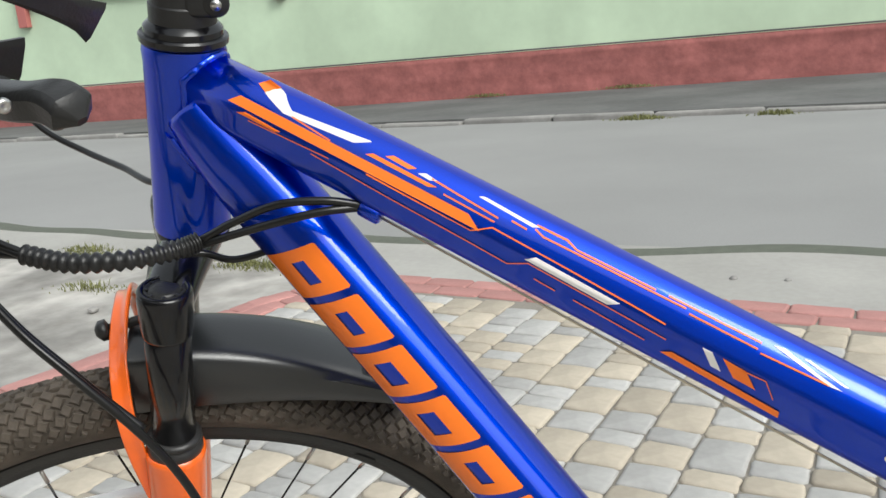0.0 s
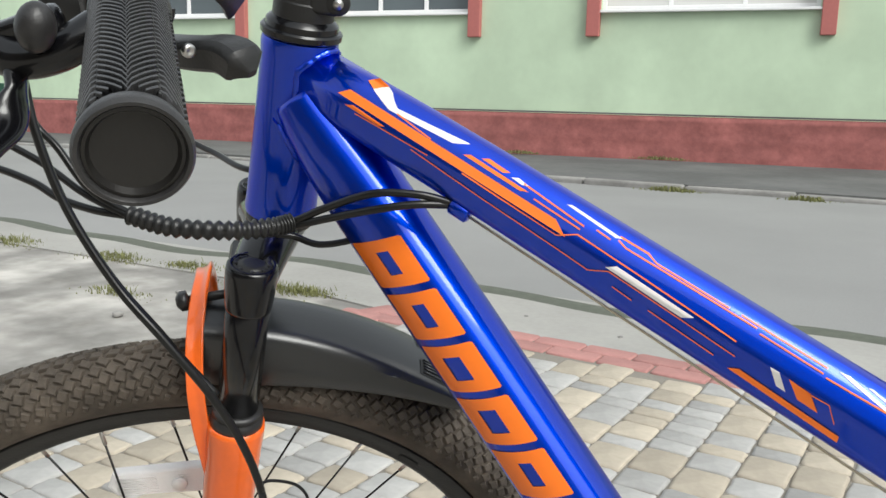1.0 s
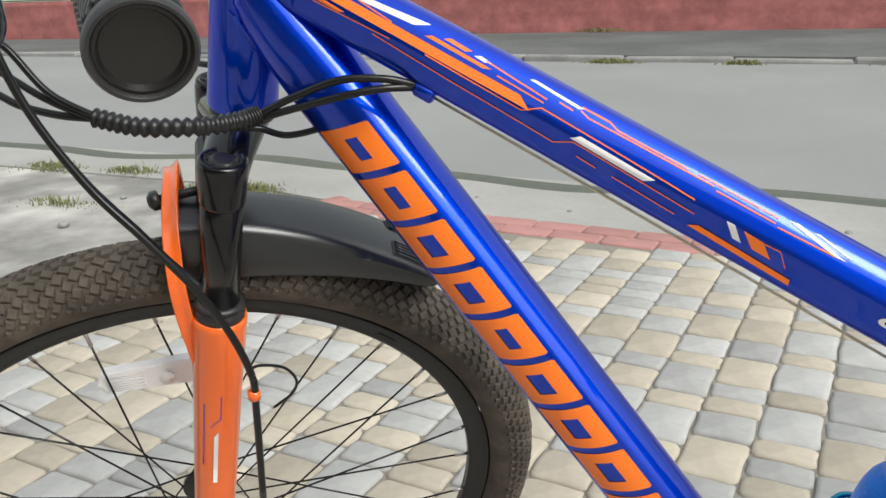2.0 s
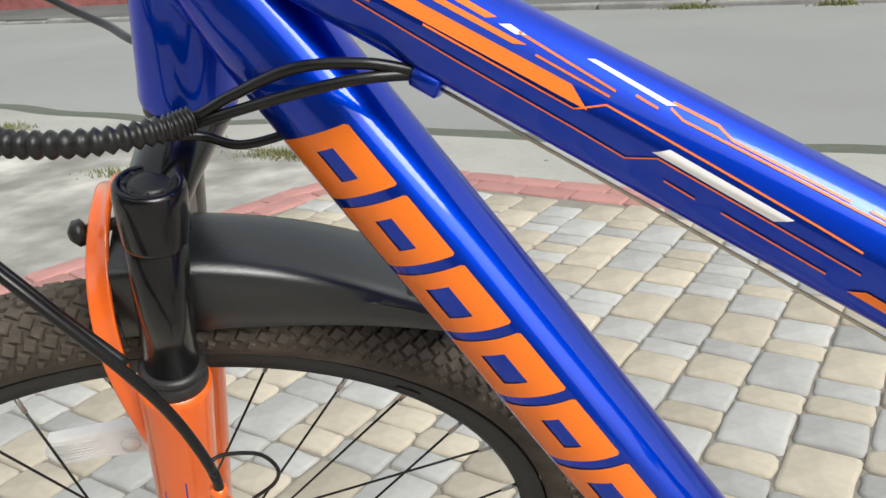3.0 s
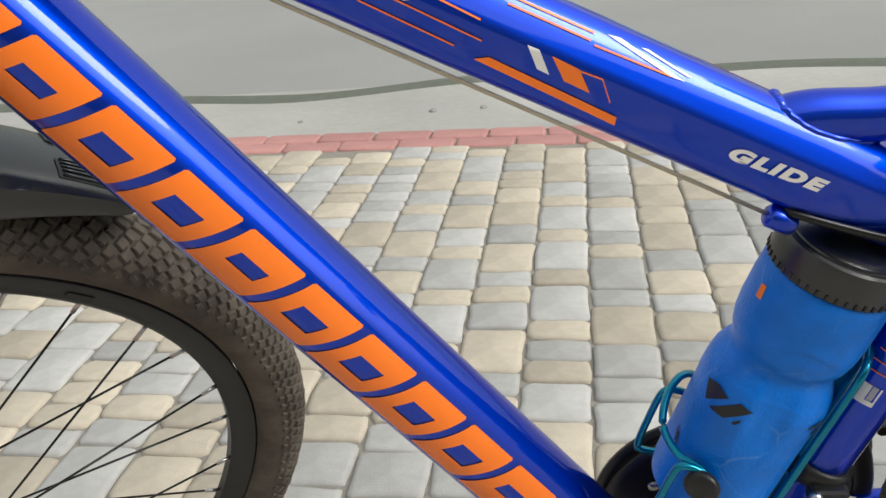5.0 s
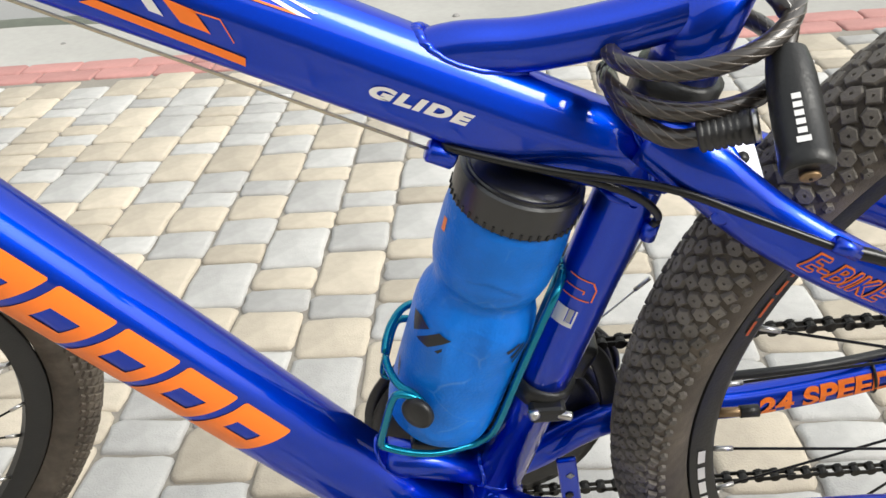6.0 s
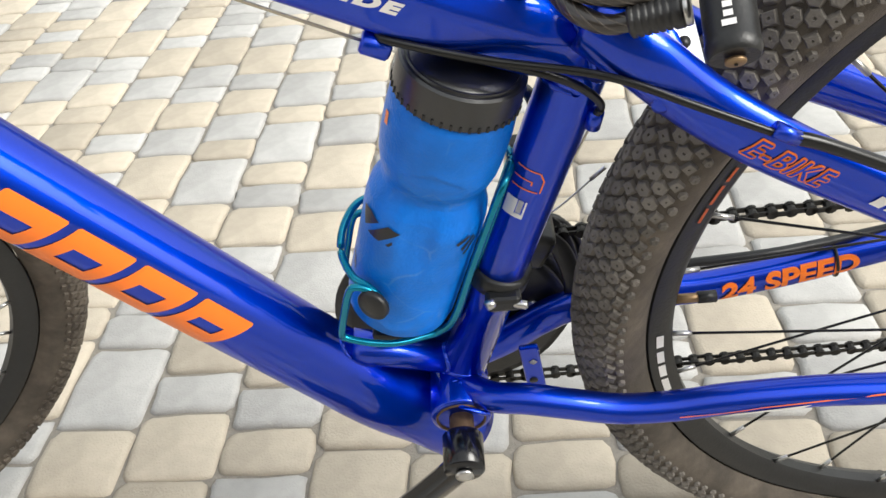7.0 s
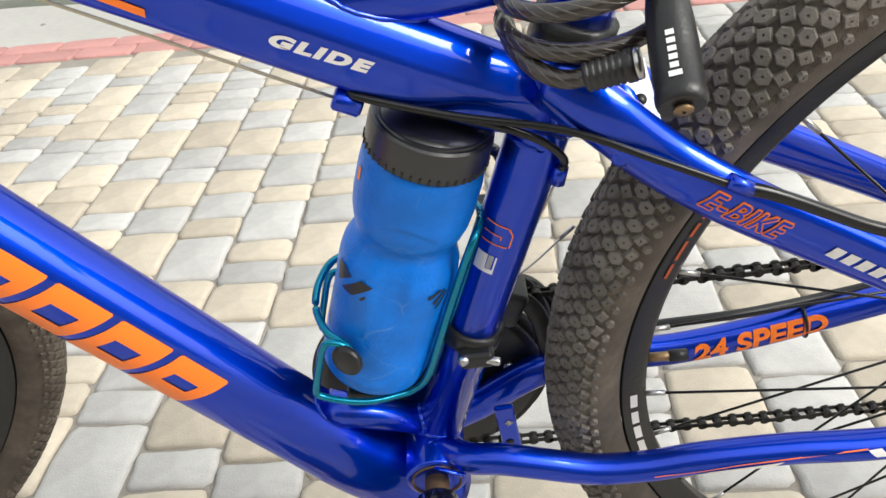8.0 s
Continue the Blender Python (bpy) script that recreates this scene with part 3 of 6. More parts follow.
def build_guard():
    """Front mudguard: a shell round the tyre, its section a flattened arch with side skirts."""
    bm = bmesh.new()
    rings = []
    for i in range(37):
        f = i / 36
        th = radians(78.0 - 35.8 * f)
        top, skirt, width = guard_size(f)
        if f > 0.90:
            width *= math.sqrt(max(0.05, 1 - ((f - 0.90) / 0.11) ** 2))
        section = [(top - skirt, -width), (top - skirt * 0.6, -width * 0.995), (top - 0.28 * skirt - 0.003, -width * 0.985), (top - 0.0110, -width * 0.96), (top - 0.0068, -width * 0.91), (top - 0.0040, -width * 0.82), (top - 0.0020, -width * 0.66), (top - 0.0006, -width * 0.35), (top, 0)]
        section += [(r, -y) for r, y in section[-2::-1]]
        inner = [(r - 0.0022, y * 0.93) for r, y in section[::-1]]
        rings.append([bm.verts.new((r * math.cos(th), y, r * math.sin(th))) for r, y in section + inner])
    m = len(rings[0])
    for a, b in zip(rings, rings[1:]):
        for k in range(m):
            bm.faces.new((a[k], a[(k + 1) % m], b[(k + 1) % m], b[k]))
    bm.faces.new(rings[0]), bm.faces.new(rings[-1])
    bmesh.ops.recalc_face_normals(bm, faces=bm.faces)
    guard = part("front_mudguard", bm, GUARD, bicycle, "dark grey plastic mudguard over the front tyre", steer=HUB)
    guard.data.set_sharp_from_angle(angle=radians(50))
    # louvred vent near the tail: a sunk dark field and thin bars across it
    def skin(th, y, lift):
        top, skirt, width = guard_size((78.0 - math.degrees(th)) / 35.8)
        u = min(abs(y) / width, 0.84)
        drop = 0.0006 * u / 0.35 if u < 0.35 else (0.0006 + 0.0014 * (u - 0.35) / 0.31 if u < 0.66 else 0.0020 + 0.0020 * (u - 0.66) / 0.16)
        r = top - drop + lift
        return Vector((r * math.cos(th), y, r * math.sin(th)))

    for s in (-1, 1):
        bm = bmesh.new()
        grid = [[bm.verts.new(skin(radians(52.0 - 1.05 * j), s * (0.009 + 0.0031 * k), 0.0007)) for k in range(6)] for j in range(7)]
        for a, b in zip(grid, grid[1:]):
            for k in range(5):
                bm.faces.new((a[k], a[k + 1], b[k + 1], b[k]))
        bmesh.ops.recalc_face_normals(bm, faces=bm.faces)
        part("vent_field", bm, SATIN, guard, "dark louvred vent", steer=HUB)
        for k in range(5):
            pts = [skin(radians(51.6 - 0.98 * j), s * (0.0100 + 0.0031 * k), 0.0012) for j in range(7)]
            part("guard_rib", sweep(pts, 0.0009, n=8), GUARD, guard, steer=HUB)
    part("guard_mount", block((0.03, 0.05, 0.055), Matrix.Translation((-0.115, 0, 0.690)) @ Matrix.Rotation(radians(15), 4, "Y"), 0.006), SATIN, guard, "black bracket under the fork crown", smooth=False, steer=True)
    return guard


guard = build_guard()


def build_bars():
    stem = bmesh.new()
    top = HEAD_TOP + AXIS * 0.012
    lathe([(0.0205, 0), (0.0205, 0.012), (0.0195, 0.013), (0.0195, 0.04), (0.0205, 0.042), (0.0215, 0.048), (0.0215, 0.085), (0.0205, 0.087)], top, AXIS, 32, bm=stem)
    sweep([top + AXIS * 0.066, top + AXIS * 0.076 + AHEAD * 0.075], (0.017, 0.016), n=24, bm=stem)
    stem_ob = part("stem", stem, SATIN, bicycle, "black handlebar stem and spacers", steer=True)
    creases(stem_ob)
    part("stem_clamp_ear", lathe([(0.007, 0), (0.008, 0.001), (0.008, 0.011), (0.007, 0.012)], (-0.0150, -0.0206, 0.8932), (0, 1, 0), 20), SATIN, stem_ob, steer=True)
    part("stem_lug", block((0.020, 0.011, 0.015), Matrix.Translation((-0.0235, -0.0146, 0.8940)) @ Matrix.Rotation(radians(16), 4, "Y"), 0.003), SATIN, stem_ob, steer=True)
    part("stem_bolt", lathe([(0.0034, 0), (0.0034, 0.002)], (-0.0150, -0.0224, 0.8932), (0, 1, 0), 12), STEEL, stem_ob, "silver bolt", steer=True)
    c = top + AXIS * 0.076 + AHEAD * 0.075
    for y in (-1, 1):
        bend = [c, c + Vector((0, 0.05 * y, 0)), Vector((c.x + 0.004, 0.13 * y, c.z + 0.008)), Vector((-0.0985, 0.215 * y, 0.9445)), Vector((-0.0775, 0.350 * y, 0.9335))]
        if y < 0:
            bar_points = bend
        part("handlebar", sweep(smooth_path(bend, 6), 0.0112, n=20), BLACK, bicycle, "black handlebar", steer=True)
        a, b = Vector((-0.0975, 0.222 * y, 0.9440)), Vector((-0.0768, 0.3546 * y, 0.9327))
        d = (b - a).normalized()
        length = (b - a).length
        grip = part("grip", lathe([(0.0115, 0), (0.0148, 0.001), (0.0156, 0.003), (0.0152, 0.007), (0.0128, 0.011), (0.0128, 0.02), (0.0128, length * 0.5), (0.0128, length - 0.011), (0.0150, length - 0.008), (0.0158, length - 0.004), (0.0158, length - 0.0015), (0.0150, length), (0.0140, length - 0.0001), (0.0134, length - 0.0010), (0.0130, length - 0.0060)], a, d, 48), GRIP, bicycle, "black rubber grip with a chevron tread", steer=True)
        creases(grip, 50)
        cap = part("grip_cap", lathe([(0.0133, -0.0050), (0.0132, -0.0016), (0.0122, -0.0014), (0.0112, -0.0036), (0.0060, -0.0042), (0.001, -0.0041)], a + d * length, d, 40), GRIP_END, grip, "dirty dark end plug of the grip", steer=True)
        creases(cap, 40)
        # chevron ribs
        bm = bmesh.new()
        s1 = d.cross(Vector((0, 0, 1))).normalized()
        s2 = s1.cross(d)
        lanes = 10
        for k in range(-5, 32):
            for lane in range(lanes):
                t0 = 2 * math.pi * lane / lanes + 0.45
                t1 = t0 + 2 * math.pi / lanes
                z0 = 0.010 + (length - 0.020) * (k + (0.5 if lane % 2 else 0)) / 26
                dz = 0.0180 if lane % 2 else -0.0180
                q = []
                for j in range(7):
                    f = j / 6
                    th = t0 + (t1 - t0) * (1.12 * f - 0.06)
                    z = z0 + dz * (f - 0.5)
                    if not 0.0100 < z < length - 0.0098:
                        continue
                    nrm = s1 * math.cos(th) + s2 * math.sin(th)
                    high = 0.0151 if 0 < j < 6 else 0.0140
                    q.append([bm.verts.new(a + d * (z + o) + nrm * r) for o, r in ((-0.0019, 0.0122), (-0.0008, high), (0.0008, high), (0.0019, 0.0122))])
                for u, w in zip(q, q[1:]):
                    for m in range(3):
                        bm.faces.new((u[m], u[m + 1], w[m + 1], w[m]))
        bmesh.ops.recalc_face_normals(bm, faces=bm.faces)
        ribs = part("grip_ribs", bm, GRIP, grip, steer=True, smooth=False)
        ribs["kind"] = "stuff"
    # brake lever, perch and shifter on the left bar
    blade = smooth_path([(-0.1455, -0.226, 0.936), (-0.1415, -0.238, 0.929), (-0.1420, -0.246, 0.921), (-0.1455, -0.256, 0.9150), (-0.1500, -0.271, 0.9130), (-0.1530, -0.287, 0.9115), (-0.1530, -0.315, 0.909), (-0.1500, -0.350, 0.906)], 6)
    n = len(blade) - 1
    part("brake_lever", sweep(blade, [(0.0052 + 0.0022 * min(1, k / 14), 0.0036) for k in range(n + 1)], n=16, side=(0.55, 0.55, 0.6)), BLACK, bicycle, "glossy black brake lever blade", steer=True)
    perch = bmesh.new()
    sweep(smooth_path([(-0.0985, -0.214, 0.9440), (-0.110, -0.228, 0.9400), (-0.125, -0.234, 0.9345), (-0.139, -0.235, 0.9340), (-0.149, -0.232, 0.9385)], 6), (0.0078, 0.0085), n=20, bm=perch)
    lathe([(0.0118, 0), (0.0160, 0.002), (0.0160, 0.012), (0.0118, 0.014)], (-0.1000, -0.206, 0.9455), (-0.15, -1, -0.08), 24, perch)
    block((0.030, 0.012, 0.010), Matrix.Translation((-0.136, -0.229, 0.9440)) @ Matrix.Rotation(radians(-12), 4, "Y"), 0.003, perch)
    perch_ob = part("lever_perch", perch, BLACK, bicycle, "black brake lever perch", steer=True)
    part("lever_bolt", lathe([(0.0018, 0), (0.0028, 0.0006), (0.0028, 0.002), (0.0018, 0.0030), (0.0010, 0.0024)], (-0.0770, -0.238, 0.9300), (0.5, -0.8, -0.1), 18), STEEL, bicycle, "silver domed bolt", steer=True)
    dial = bmesh.new()
    bmesh.ops.create_uvsphere(dial, u_segments=20, v_segments=12, radius=1.0, matrix=Matrix.Translation((-0.1262, -0.246, 0.9470)) @ Matrix.Rotation(radians(20), 4, "Y") @ Matrix.Diagonal((0.0072, 0.008, 0.0095, 1)))
    part("barrel_adjuster", dial, GRIP, perch_ob, "grey rounded adjuster knob", steer=True)
    pod = bmesh.new()
    block((0.040, 0.042, 0.020), Matrix.Translation((-0.126, -0.160, 0.938)) @ Matrix.Rotation(radians(12), 4, "Y"), 0.007, pod, 3)
    sweep([(-0.118, -0.168, 0.928), (-0.096, -0.186, 0.922)], (0.0045, 0.010), n=16, bm=pod)
    part("shifter", pod, SATIN, bicycle, "black gear shifter pod", steer=True)
    thumb = smooth_path([(-0.108, -0.178, 0.920), (-0.092, -0.198, 0.9215), (-0.077, -0.2165, 0.9230), (-0.0650, -0.2260, 0.9235), (-0.0590, -0.2320, 0.9215), (-0.0545, -0.2370, 0.9170)], 6)
    n = len(thumb) - 1
    wide = [(0.0050 + 0.0022 * min(1, 1.4 * k / n) - (0.0011 * (k - n + 5) if k > n - 5 else 0), 0.0085 if k < n - 3 else 0.0085 - 0.0016 * (k - n + 4)) for k in range(n + 1)]
    creases(part("thumb_lever", sweep(thumb, wide, slab_profile, 20, side=(0.75, 0.6, 0)), SATIN, bicycle, "black thumb lever with a bent tip", steer=True), 28)
    # two release paddles of the shifter, above and below
    for pts in ([(-0.106, -0.150, 0.962), (-0.092, -0.132, 0.948), (-0.080, -0.114, 0.934), (-0.0720, -0.1010, 0.9235), (-0.0690, -0.0920, 0.9165)], [(-0.134, -0.130, 0.925), (-0.124, -0.114, 0.9185), (-0.1085, -0.0955, 0.9085)]):
        path = smooth_path(pts, 5)
        n = len(path) - 1
        creases(part("release_lever", sweep(path, [(0.0034 + 0.0078 * (k / n) ** 1.5, 0.0026) for k in range(n + 1)], slab_profile, 16, side=(-0.6, 0.7, 0.3)), SATIN, bicycle, "small black release lever", steer=True), 28)


build_bars()


from mathutils.bvhtree import BVHTree


# ---- decals ----
def cut_and_map(bm, place, step=0.0011):
    hs = [v.co.y for v in bm.verts]
    lo, hi = min(hs), max(hs)
    k = math.ceil(lo / step)
    while k * step < hi:
        bmesh.ops.bisect_plane(bm, geom=bm.verts[:] + bm.edges[:] + bm.faces[:], plane_co=(0, k * step, 0), plane_no=(0, 1, 0))
        k += 1
    bmesh.ops.triangulate(bm, faces=bm.faces)
    for v in bm.verts:
        v.co = place(v.co.x, v.co.y)
    bmesh.ops.recalc_face_normals(bm, faces=bm.faces)
    if bm.faces and sum(f.normal.y for f in bm.faces) > 0:
        bmesh.ops.reverse_faces(bm, faces=bm.faces)
    return bm


def top_place(s, h):
    a = T_SIZE[-1][1]
    for (s0, a0), (s1, a1) in zip(T_SIZE, T_SIZE[1:]):
        if s0 <= s <= s1:
            a = a0 + (a1 - a0) * (s - s0) / (s1 - s0)
    p = on_top(s, h)
    u = max(-0.999, min(0.999, h / a))
    return Vector((p.x, -(T_B * top_profile(u) + 0.0007), p.z))


def down_place(s, h):
    p = on_down(s, h)
    u = max(-0.999, min(0.999, h / D_A))
    return Vector((p.x, -(D_B * down_profile(u) + 0.0005), p.z))


def decal(name, polygons, place, mat, parent, label=""):
    """polygons: outlines in millimetres along and across the tube."""
    bm = bmesh.new()
    for poly in polygons:
        bm.faces.new([bm.verts.new((s / 1000, h / 1000, 0)) for s, h in poly])
    return part(name, cut_and_map(bm, place), mat, parent, label)


def pinstripe(points, w=0.7):
    out = []
    for (s0, h0), (s1, h1) in zip(points, points[1:]):
        out.append([(s0, h0 - w / 2), (s1, h1 - w / 2), (s1, h1 + w / 2), (s0, h0 + w / 2)])
    return out


def lettering(text, size, shear=0.0, bold=0.0, gap=1.0):
    cu = bpy.data.curves.new("letters", "FONT")
    cu.body, cu.size, cu.shear, cu.offset = text, size, shear, bold
    cu.space_character = gap
    ob = new("letters", cu)
    me = bpy.data.meshes.new_from_object(ob.evaluated_get(bpy.context.evaluated_depsgraph_get()))
    bpy.data.objects.remove(ob)
    bm = bmesh.new()
    bm.from_mesh(me)
    return bm


def stretched(bm, width, height):
    xs, ys = [v.co.x for v in bm.verts], [v.co.y for v in bm.verts]
    for v in bm.verts:
        v.co.x = (v.co.x - min(xs)) / (max(xs) - min(xs)) * width
        v.co.y = (v.co.y - min(ys)) / (max(ys) - min(ys)) * height
    return bm


parts = {}
for ob in bicycle.children:
    parts.setdefault(ob.name.split(".")[0], ob)
top_tube, down_tube, seat_tube = parts["top_tube"], parts["down_tube"], parts["seat_tube"]
# the maker's mark along the down tube: ten plain slanted blocks, each with a slot
for k in range(10):
    s0 = -600 + 41.7 * k

    def q(s, h, s0=s0):
        return (s0 + s + (h + 16) * 0.40, h)

    low = -0.5 if k in (0, 1, 4, 9) else -4.0
    solid = [
        [q(1, -16), q(35, -16), q(36, -15), q(36, low), q(0, low), q(0, -15)],
        [q(0, low), q(9, low), q(9, 8), q(0, 8)],
        [q(0, 8), q(36, 8), q(36, 18.5), q(35, 19.5), q(1, 19.5), q(0, 18.5)],
        [q(27, low), q(36, low), q(36, 8), q(27, 8)],
    ]
    decal("maker_mark_block", solid, down_place, ORANGE, down_tube, "slanted orange block" if k == 0 else "")
decal("orange_band", [[(-392, 6.5), (-386, 11.5), (-229, 10.6), (-219, 5.6)]], top_place, ORANGE, top_tube, "long orange stripe")
decal("orange_band", [[(-384, 2.6), (-378, 5.2), (-352, 4.4), (-356, 2.4)]], top_place, ORANGE, top_tube)
decal("white_flash", [[(-374, 17.4), (-367, 21.6), (-352, 15.8), (-299, 19.2), (-309, 15.6), (-356, 13.0)]], top_place, WHITE, top_tube, "white angular flash")
decal("orange_flash", [[(-381, 19), (-375, 23.5), (-366.5, 22), (-373, 17.4)]], top_place, ORANGE, top_tube)
decal("orange_flash", [[(-299, 13.6), (-295, 15.4), (-252, 14.8), (-257, 13.2)], [(-288, 16.6), (-284, 18.2), (-268, 17.8), (-272, 16.2)]], top_place, ORANGE, top_tube)
decal("white_flash", [[(-266, 16.4), (-262, 17.8), (-254, 17.2), (-258, 16)]], top_place, WHITE, top_tube)
decal("white_flash", [[(-229, 18.9), (-226, 19.7), (-190.5, 18.9), (-194, 17.8)]], top_place, WHITE, top_tube)
decal("white_bar", [[(-190, 3.2), (-184.6, 6.9), (-133.5, 5.6), (-139.5, 1.6)]], top_place, WHITE, top_tube, "slanted white bar")
decal("orange_bar", [[(-104, -9.6), (-98.5, -6.2), (-37.5, -8.6), (-36.4, -12.4)]], top_place, ORANGE, top_tube, "long slanted orange bar")
decal("white_bar", [[(-86.3, 5.1), (-80.9, 5.2), (-72.3, -3.0), (-78.1, -2.8)]], top_place, WHITE, top_tube)
decal("orange_bar", [[(-75.0, 4.9), (-62.1, 4.3), (-53.2, -3.4), (-65.5, -3.0)]], top_place, ORANGE, top_tube)
decal("white_flash", [[(-56, 19.0), (-50, 19.6), (-17, 15.2), (-23, 14.8)], [(-40, 19.4), (-37, 19.8), (-15, 17.4), (-17, 17.0)]], top_place, WHITE, top_tube, "crossed white flash")
for line in (
    [(-330, 0.5), (-276, -2.0), (-220.7, -3.6), (-198.0, -4.6), (-187, 1.9), (-140.0, 0.4), (-104, -1.0)],
    [(-375, 1.0), (-318, 3.2)], [(-293, 5.2), (-223.9, 3.9), (-213.6, 9.9), (-169.6, 8.8), (-126.2, 7.4), (-108, 6.6)],
    [(-181, -5.3), (-167.5, -6.0)], [(-156.8, -5.8), (-113.7, -7.5)], [(-192.5, 19.1), (-173.8, 19.2), (-166.8, 17.7), (-120.5, 17.8)],
    [(-192.1, 17.7), (-186.0, 16.4), (-149.2, 16.6), (-102.5, 16.7)], [(-257.3, 17.0), (-213.1, 14.9)], [(-247, 13.4), (-214, 12.6)], [(-205.8, 16.5), (-196.1, 16.1)], [(-113.2, 18.0), (-61.5, 17.9)], [(-100, 15.4), (-62, 15.2)],
    [(-63.5, 3.6), (-51.3, 4.3), (-43.4, -3.8)], [(-350, 13.5), (-322, 11.6)], [(-60, 14.2), (-24, 15.0)],
):
    decal("pinstripe", pinstripe(line), top_place, ORANGE, top_tube)
bm = stretched(lettering("GLIDE", 0.012, 0.20, 0.0008, 1.24), 0.0475, 0.0068)
part("lettering", cut_and_map(bm, lambda x, y: top_place(0.0150 + x, -0.0062 + y + 0.045 * x)), WHITE, top_tube, "white slab lettering")


def surface_place(ob, origin, along, up, lift=0.0007):
    """Lays flat artwork on the near side of a mesh, seen along the bike's cross axis."""
    tree = BVHTree.FromPolygons([v.co.copy() for v in ob.data.vertices], [tuple(f.vertices) for f in ob.data.polygons])
    o, a, u = Vector(origin), Vector(along).normalized(), Vector(up).normalized()

    def place(x, h):
        p = o + a * x + u * h
        hit = tree.ray_cast(Vector((p.x, -0.5, p.z)), Vector((0, 1, 0)))[0]
        return Vector((p.x, (hit.y if hit else p.y) - lift, p.z))

    return place


def flat_place(origin, along, up, y):
    o, a, u = Vector(origin), Vector(along).normalized(), Vector(up).normalized()
    return lambda x, h: o + a * x + u * h + Vector((0, y(h), 0))


stays = [ob for ob in bicycle.children if ob.name.startswith("seat_stay")]
chains = [ob for ob in bicycle.children if ob.name.startswith("chain_stay")]
def slanted_word(dx, dy):
    bm = lettering("E-BIKE", 0.0160, 0.0, 0.0, 1.06)
    for v in bm.verts:
        v.co.x = (v.co.x + 0.40 * v.co.y) * 0.95 + dx
        v.co.y += dy
    return bm


def word_place(lift):
    return surface_place(stays[0], (0.5450, -0.05, 0.5414), (0.0455, 0, -0.0256), (0.49, 0, 0.872), lift)


outline = bpy.data.meshes.new("outline")
bm = bmesh.new()
for k in range(10):
    g = 2 * math.pi * k / 10
    copy = cut_and_map(slanted_word(0.00095 * math.cos(g), 0.00095 * math.sin(g)), word_place(0.0005 + 0.00003 * k))
    copy.to_mesh(outline)
    bm.from_mesh(outline)
    copy.free()
bpy.data.meshes.remove(outline)
part("lettering", bm, ORANGE, stays[0], "orange outlined lettering")
part("lettering", cut_and_map(slanted_word(0, 0), word_place(0.0010)), BLUE, stays[0])
for k in range(5):
    bm = bmesh.new()
    bm.faces.new([bm.verts.new(c) for c in ((0, 0, 0), (0.0068, 0, 0), (0.0092, 0.0068, 0), (0.0024, 0.0068, 0))])
    part("name_bar", cut_and_map(bm, surface_place(stays[0], (0.6110 + 0.0081 * k, -0.057, 0.5068 - 0.0049 * k), (0.0365, 0, -0.023), (0.53, 0, 0.85))), WHITE, stays[0], "white slanted bar" if not k else "")
bm = stretched(lettering("24 SPEED", 0.01, 0.12, 0.0004), 0.099, 0.0145)
part("lettering", cut_and_map(bm, surface_place(chains[1], (0.590, 0.038, 0.3170), (0.097, 0, 0.0152), (-0.17, 0, 0.98), 0.0010)), ORANGE, chains[1], "orange lettering")
# marks on the near chain stay
cs_place = surface_place(chains[0], (0.5680, -0.0615, 0.3245), (0.115, 0, 0.017), (0, 0, 1))
for poly, mat, nm in (([(-0.005, 0.0), (0.004, 0.0038), (0.050, 0.0062), (0.043, 0.0022)], WHITE, "white_flash"), ([(0.105, 0.002), (0.100, 0.007), (0.108, 0.007), (0.113, 0.002)], WHITE, "white_flash"), ([(-0.03, 0.002), (0.02, 0.0074), (0.02, 0.0081), (-0.03, 0.0027)], ORANGE, "pinstripe"), ([(0.02, 0.0074), (0.1, 0.0072), (0.1, 0.0078), (0.02, 0.0081)], ORANGE, "pinstripe")):
    bm = bmesh.new()
    bm.faces.new([bm.verts.new((x, h, 0)) for x, h in poly])
    part(nm, cut_and_map(bm, cs_place), mat, chains[0])
# seat tube label
seat_dir = Vector((0.294, 0, 0.956))


def seat_place(x, h):
    ang = x / 0.0168
    c = Vector((0.440, 0, 0.4515)) + seat_dir * h
    rear = Vector((0.956, 0, -0.294))
    return c + rear * (0.0169 * math.sin(ang)) + Vector((0, -0.0169 * math.cos(ang), 0))


def seat_decal(nm, poly, mat, label=""):
    bm = bmesh.new()
    bm.faces.new([bm.verts.new((x, h, 0)) for x, h in poly])
    for k in range(-7, 8):
        bmesh.ops.bisect_plane(bm, geom=bm.verts[:] + bm.edges[:] + bm.faces[:], plane_co=(k * 0.003, 0, 0), plane_no=(1, 0, 0))
    part(nm, cut_and_map(bm, seat_place, 0.01), mat, seat_tube, label)


